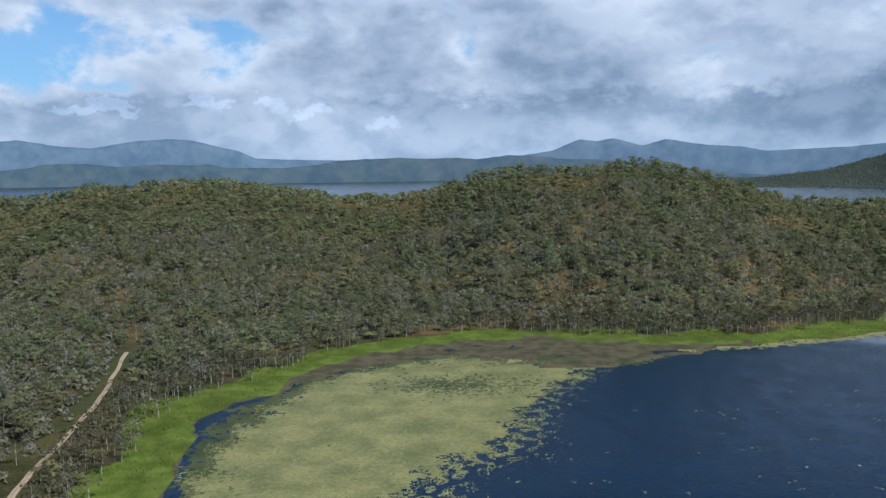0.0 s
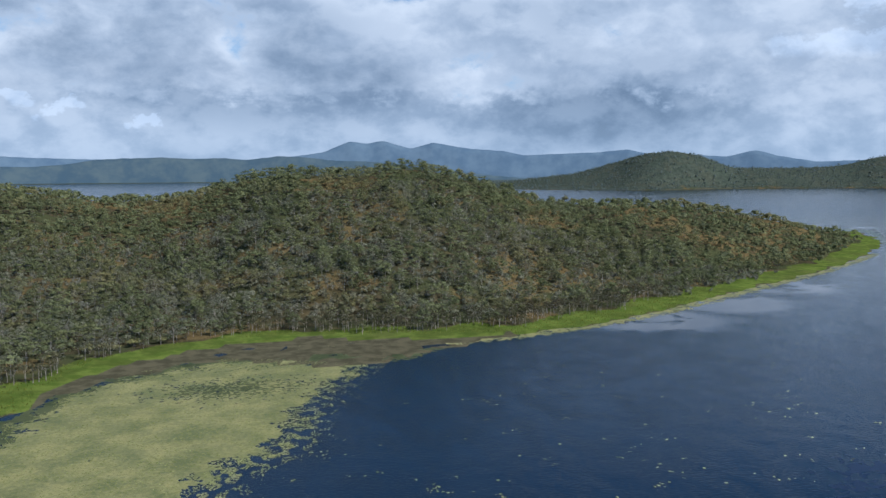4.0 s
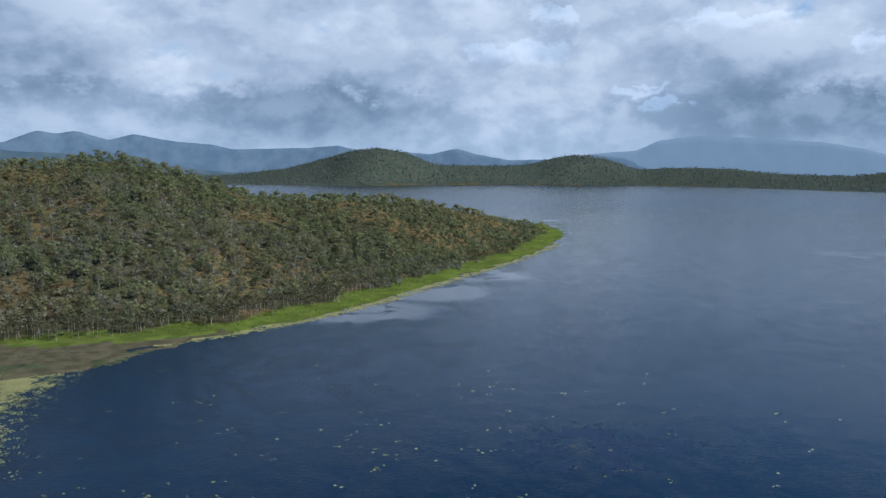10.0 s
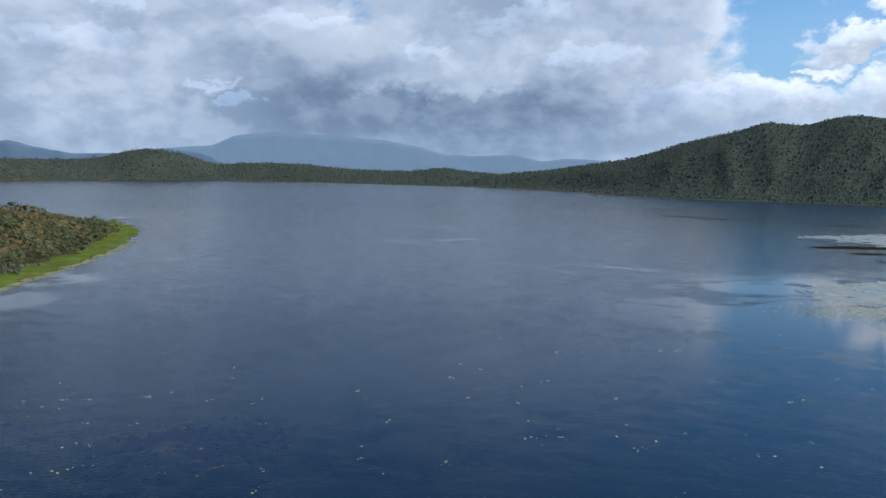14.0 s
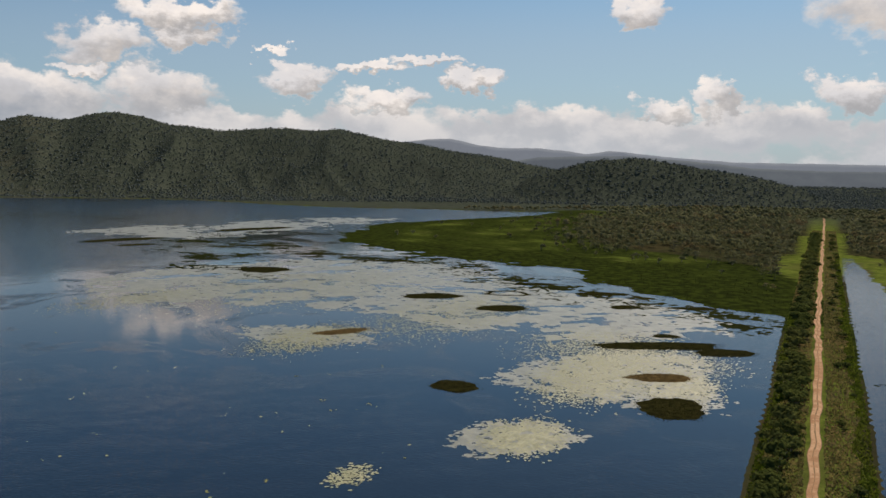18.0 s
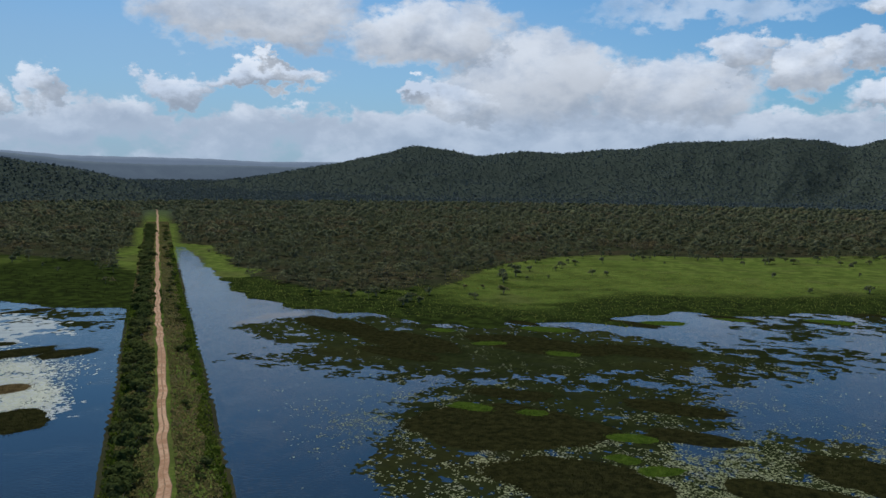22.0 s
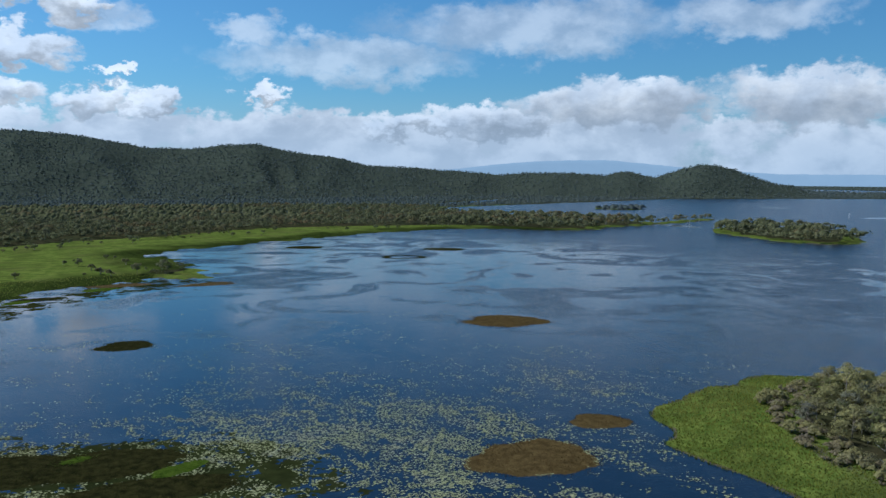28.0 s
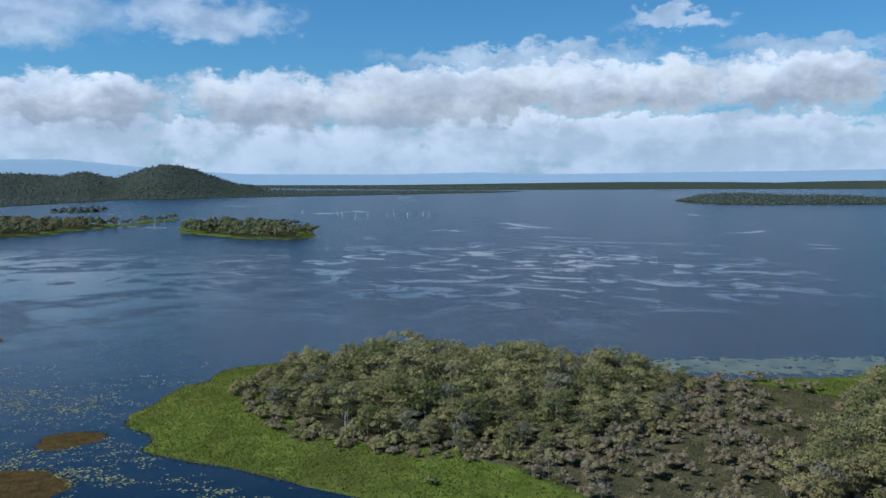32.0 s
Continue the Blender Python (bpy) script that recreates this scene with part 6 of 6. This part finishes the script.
    weed_sheet("weed_and_reflection", dark, spline(((360, -60), (420, -20), (520, -10), (640, -40), (700, -110), (640, -90), (540, -70), (440, -80))), 2.2, 12, -0.2, SUNKEN, 440, 34)
    weed_sheet("murky_shallows", "murky green water in a thin place of the weed", spline(((-14, 196), (-4, 203), (10, 203), (20, 196), (10, 187), (-4, 188))), 0.8, 2.0, 0.9, MURK, 450, 9)
    weed_sheet("murky_shallows", "murky olive shallows along the grassy shore of the bay", spline(((-38, 108), (-46, 140), (-48, 168), (-40, 190), (-24, 216), (10, 232), (50, 224), (64, 226), (44, 212), (20, 214), (-20, 205), (-34, 180), (-38, 150), (-24, 104))), 0.9, 2.5, 0.75, MURK, 395, 14)


def build_lilies():
    rnd = np.random.RandomState(110)
    # the great mat in the northern bay: a film of weed with leaves packed on it
    step = 0.6
    gx, gy = np.meshgrid(np.arange(-46, 38, step), np.arange(100, 228, step), indexing="ij")
    d = signed(LILY_MAT, gx + 3.0 * wave(gx, gy, 11, 111) + 1.2 * wave(gx, gy, 3.5, 112), gy + 3.0 * wave(gx, gy, 12, 113))
    thin = wave(gx, gy, 30, 114) * 0.5 + wave(gx, gy, 6, 115) * 0.3
    hole = np.exp(-(((gx - 3) / 13) ** 2 + ((gy - 195) / 7) ** 2))
    keep = (d > 0) & (rnd.uniform(size=gx.shape) < np.clip(d / 2.5, 0.25, 1) * (1 - 0.85 * hole) * np.clip(1.15 - np.clip(thin, 0, 1) * 0.25, 0, 1))
    cells = keep[:-1, :-1].ravel()
    zz = 0.012 + 0.006 * rnd.uniform(size=gx.shape)
    v = np.stack((gx + rnd.uniform(-0.3, 0.3, gx.shape), gy + rnd.uniform(-0.3, 0.3, gx.shape), zz), -1).reshape(-1, 3)
    f = grid_faces(*gx.shape)[cells]
    me = mesh_from("weed_mat", v, f, [WEED], tone=np.clip(0.5 + 0.4 * thin.ravel(), 0, 1))
    tagged(new("weed_mat", me), "yellow-green mat of floating weed and lily leaves", "water weed", kind="stuff")
    n = 45000
    x, y = rnd.uniform(-46, 38, n), rnd.uniform(100, 228, n)
    dd = signed(LILY_MAT, x + 3.0 * wave(x, y, 11, 111), y + 3.0 * wave(x, y, 12, 113))
    ok = (dd > -1.5) & (rnd.uniform(size=n) < 1 - 0.8 * np.exp(-(((x - 3) / 13) ** 2 + ((y - 195) / 7) ** 2)))
    pads("lily_leaves_bay", "yellow-green lily leaves packed on the bay", x[ok], y[ok], 0.15, 116, 0.03, leaf=PAD_BAY)
    # loose rafts of leaves over the open water off the mat, and thicker fields in the south and east
    def rafts(seed, count, spot, near=95, far=420, each=14, loose=1.6):
        r = np.random.RandomState(seed)
        deg, q = r.uniform(0, 360, count), near * (far / near) ** r.uniform(0, 1, count)
        cx, cy = np.sin(np.radians(deg)) * q, np.cos(np.radians(deg)) * q
        ok = (sample(SHORE, cx, cy) < -1.5) & (r.uniform(size=count) < spot(cx, cy, deg, q))
        cx, cy = cx[ok], cy[ok]
        k = r.randint(1, each, len(cx))
        lx, ly = np.repeat(cx, k), np.repeat(cy, k)
        return lx + r.normal(0, loose, len(lx)), ly + r.normal(0, loose * 0.6, len(lx))
    x, y = rafts(120, 9500, lambda x, y, deg, q: np.where(((deg > 5) & (deg < 110)), np.clip(1.1 - (q - 100) / 190, 0, 1) * np.clip(wave(x, y, 40, 121) + 0.45, 0, 1) * np.where(deg < 40, 1, 0.45), 0), each=4, loose=0.6)
    pads("lily_rafts_north", "small loose rafts of pale lily leaves on open water", x, y, 0.21, 122, tones=(0.6, 0.25), leaf=PAD_BAY)
    edge = spline(((36, 211), (25, 193), (17, 174), (13, 157), (8, 147), (1, 142), (-3, 132), (-2, 118)), closed=False)
    i = rnd.randint(0, len(edge), 9000)
    x, y = edge[i, 0] + np.abs(rnd.normal(0, 3.4, 9000)) + rnd.normal(0, 1, 9000), edge[i, 1] + rnd.normal(0, 3, 9000)
    lump = wave(x, y, 5, 123) > 0.05
    pads("lily_fringe", "torn edge of lily leaves beside the weed mat", x[lump], y[lump], 0.15, 124, tones=(0.6, 0.25), leaf=PAD_BAY)
    spots = ((138, -68, 10, 7, 1500), (240, -48, 22, 12, 2200), (175, -104, 24, 12, 4200), (160, -118, 14, 8, 1600), (330, 0, 30, 16, 1500), (185, -128, 16, 18, 2200), (205, -125, 26, 20, 2600), (128, -33, 5, 3, 200), (270, -105, 46, 22, 3600), (350, -60, 60, 40, 4200))
    xs, ys = [], []
    for cx, cy, a, b, n in spots:
        n = int(n * 1.7)
        u, q = rnd.uniform(0, 6.283, n), np.sqrt(rnd.uniform(0, 1, n)) * (1 + 0.25 * rnd.normal(size=n))
        px, py = np.cos(u) * a * q, np.sin(u) * b * q
        xs.append(cx + px * 0.73 + py * 0.68)
        ys.append(cy - px * 0.68 + py * 0.73)
    x, y = np.concatenate(xs), np.concatenate(ys)
    ok = (sample(SHORE, x, y) < -0.5) & (wave(x, y, 9, 125) > -0.75)
    pads("lily_fields_east", "pale lily leaves in broad patches off the causeway", x[ok], y[ok], 0.27, 126, tones=(0.7, 0.3))
    n = 560000
    deg, q = rnd.uniform(138, 262, n), 92 * (430 / 92) ** rnd.uniform(0, 1, n)
    x, y = np.sin(np.radians(deg)) * q, np.cos(np.radians(deg)) * q
    patch = wave(x, y, 60, 127) * 0.5 + wave(x, y, 17, 128) * 0.55 + wave(x, y, 5, 129) * 0.5
    dense = np.exp(-(((x - 22) / 50) ** 2 + ((y + 140) / 32) ** 2)) * 0.75 + np.exp(-(((x + 70) / 45) ** 2 + ((y + 140) / 40) ** 2)) * 0.35
    fade = np.clip(1.2 - q / 330, 0, 1)
    drift = np.exp(-(((x + 75) / 55) ** 2 + ((y + 150) / 55) ** 2)) * 0.55
    chance = np.clip((patch + dense + drift + 0.05) * fade, 0, 1) * np.where((deg > 212) & (q > 240), 0.15, 1) * np.clip((sample(ROAD_D, x, y) - 14) / 30, 0, 1) * np.where(deg > 240, 0.4, 1)
    ok = (sample(SHORE, x, y) < -1.0) & (rnd.uniform(size=n) < chance ** 1.7)
    pads("lily_fields_south", "drifts of pale lily leaves across the southern shallows", x[ok], y[ok], 0.185, 130, tones=(0.5, 0.3), leaf=PAD_DULL)


def grow_grass():
    """Tall marsh grass on the near shores."""
    rnd = np.random.RandomState(140)
    x = np.concatenate((rnd.uniform(-215, -75, 130000), rnd.uniform(-70, 200, 60000), rnd.uniform(-120, 260, 40000)))
    y = np.concatenate((rnd.uniform(-140, 30, 130000), rnd.uniform(110, 320, 60000), rnd.uniform(-420, -180, 40000)))
    sh, road, w = sample(SHORE, x, y), sample(ROAD_D, x, y), wooded(x, y)
    south = sample(MEADOW, x, y) > 0
    ok = (sh > -0.6) & (road > 2.6) & ((w < 3) | south) & (sample(REED_BEDS, x, y) < 2) & (sample(MUDFLAT, x, y) < 0) & (y < 330) & ((signed(SCRUB, x, y) < -1) | (rnd.uniform(size=len(x)) < 0.3)) & (signed(STAND_NORTH, x, y) < 0)
    x, y = x[ok], y[ok]
    z = sample(TERRAIN, x, y)
    v, f, tone = blades(rnd, len(x), lambda m: np.stack((x, y, z - 0.05), 1), 0.34)
    tone = np.clip(tone * 0.6 + 0.2 + 0.25 * np.repeat(wave(x, y, 18, 141), 4), 0, 1)
    me = mesh_from("marsh_grass", v, f, [GRASS], tone=tone)
    tagged(new("marsh_grass", me), "bright green tall marsh grass along the shores", "grass", kind="stuff")
    # rough olive grass on the banks of the causeway
    n = 64000
    k = rnd.uniform(0, 1, n) ** 1.6
    along = np.stack((np.interp(-40 - k * 520, ROAD[:, 1], ROAD[:, 0]), -40 - k * 520), 1)
    off = rnd.uniform(1.6, 9.4, n) * rnd.choice((-1, 1), n)
    x, y = along[:, 0] + off * 0.7, along[:, 1] + off * 0.7
    ok = (sample(SHORE, x, y) > -0.9) & (sample(ROAD_D, x, y) > 1.35)
    edge = ok & (sample(SHORE, x, y) < 1.6 + wave(x, y, 14, 145))
    ex, ey = x[edge], y[edge]
    v, f, tone = blades(rnd, len(ex), lambda m: np.stack((ex, ey, np.maximum(sample(TERRAIN, ex, ey), 0) - 0.05), 1), 0.5)
    tagged(new("bank_reeds", mesh_from("bank_reeds", v, f, [GRASS_DARK], tone=tone)), "green reedy grass at the foot of the causeway banks", "grass", kind="stuff")
    ok &= ~edge
    x, y = x[ok], y[ok]
    v, f, tone = blades(rnd, len(x), lambda m: np.stack((x, y, sample(TERRAIN, x, y) - 0.05), 1), 0.42)
    tone = np.clip(tone * 0.6 + 0.2 + 0.3 * np.repeat(wave(x, y, 9, 144), 4), 0, 1)
    me = mesh_from("bank_grass", v, f, [BANK_GRASS], tone=tone)
    tagged(new("bank_grass", me), "rough olive and straw grass on the causeway banks", "grass", kind="stuff")
    # dark reeds standing in the shallows before the marsh
    n = 60000
    x, y = rnd.uniform(0, 680, n), rnd.uniform(-300, -60, n)
    ok = (sample(REED_BEDS, x, y) > -3) & (sample(SHORE, x, y) > -3) & (wave(x, y, 22, 142) + wave(x, y, 7, 143) * 0.5 > -0.2) & (sample(ROAD_D, x, y) > 10) & (rnd.uniform(size=n) < np.clip(260 / np.hypot(x, y), 0, 1))
    x, y = x[ok], y[ok]
    v, f, tone = blades(rnd, len(x), lambda m: np.stack((x, y, np.maximum(sample(TERRAIN, x, y), -0.1) - 0.05), 1), 0.42)
    me = mesh_from("reed_bed", v, f, [REED_DARK], tone=tone)
    tagged(new("reed_bed", me), "dark green reeds standing in the shallows", "reeds", kind="stuff")


# darker green than GRASS, for the southern hummocks and the foot of the banks
GRASS_DARK = leaf_material("dark_grass_blade", (0.06, 0.095, 0.011, 1), (0.125, 0.155, 0.02, 1), (0.13, 0.125, 0.026, 1), 0.4, 0.4)
BANK_GRASS = leaf_material("bank_grass_blade", (0.11, 0.10, 0.034, 1), (0.24, 0.20, 0.075, 1), (0.26, 0.18, 0.08, 1), 0.5, 0.5)
MURK = plain_material("murky_shallows", (0.036, 0.044, 0.016, 1), (0.074, 0.080, 0.032, 1), 0.12, 0.6, 0.06, detail=7.0)
# navy colour of the painted cloud reflection
CLOUD_REFLECTION = plain_material("cloud_reflection", (0.006, 0.010, 0.026, 1), (0.010, 0.015, 0.034, 1), 0.3, 0.3, 0.25)
FILM_DULL = plain_material("dull_weed_film", (0.07, 0.09, 0.07, 1), (0.14, 0.15, 0.10, 1), 0.15, 0.4, 0.3)
BONE = plain_material("dead_wood", (0.34, 0.31, 0.27, 1), (0.58, 0.55, 0.5, 1), 2.0)
LEAF_SCRUB = leaf_material("dry_scrub_leaf", (0.17, 0.14, 0.078, 1), (0.34, 0.285, 0.17, 1), (0.25, 0.23, 0.10, 1), 0.5, 0.42)
PAD_DULL = leaf_material("dull_lily_leaf", (0.13, 0.142, 0.065, 1), (0.31, 0.31, 0.165, 1), (0.28, 0.25, 0.13, 1), 0.4, 0.0)
PAD_BAY = leaf_material("bay_lily_leaf", (0.14, 0.155, 0.05, 1), (0.31, 0.30, 0.13, 1), (0.29, 0.25, 0.09, 1), 0.4, 0.0)
FILM = plain_material("pale_weed_film", (0.13, 0.135, 0.095, 1), (0.27, 0.265, 0.195, 1), 0.22, 0.35, 0.5, bump=0.1, detail=8.0)
SUNKEN = leaf_material("sunken_weed", (0.010, 0.013, 0.005, 1), (0.033, 0.039, 0.012, 1), (0.036, 0.030, 0.010, 1), 0.4, 0.0)
LEAF_BANK = leaf_material("bank_leaf", (0.05, 0.068, 0.018, 1), (0.125, 0.15, 0.042, 1), (0.15, 0.13, 0.04, 1), 0.3, 0.4)
LEAF_FRINGE = leaf_material("fringe_leaf", (0.06, 0.062, 0.03, 1), (0.15, 0.135, 0.075, 1), (0.16, 0.11, 0.07, 1), 0.5, 0.35)
REED_DARK = leaf_material("dark_reed", (0.017, 0.020, 0.005, 1), (0.048, 0.055, 0.013, 1), (0.045, 0.033, 0.010, 1), 0.45, 0.3)
REED_RUST = leaf_material("rust_reed", (0.055, 0.034, 0.012, 1), (0.11, 0.072, 0.026, 1), (0.12, 0.10, 0.03, 1), 0.3)
WEED = plain_material("floating_weed", (0.100, 0.108, 0.036, 1), (0.250, 0.222, 0.080, 1), 0.12, 0.6, 0.2, bump=0.3, detail=9.0)
plant_point()
plant_stags()
plant_bank()
plant_meadow()
build_reed_islands()
build_weed()
build_lilies()
grow_grass()
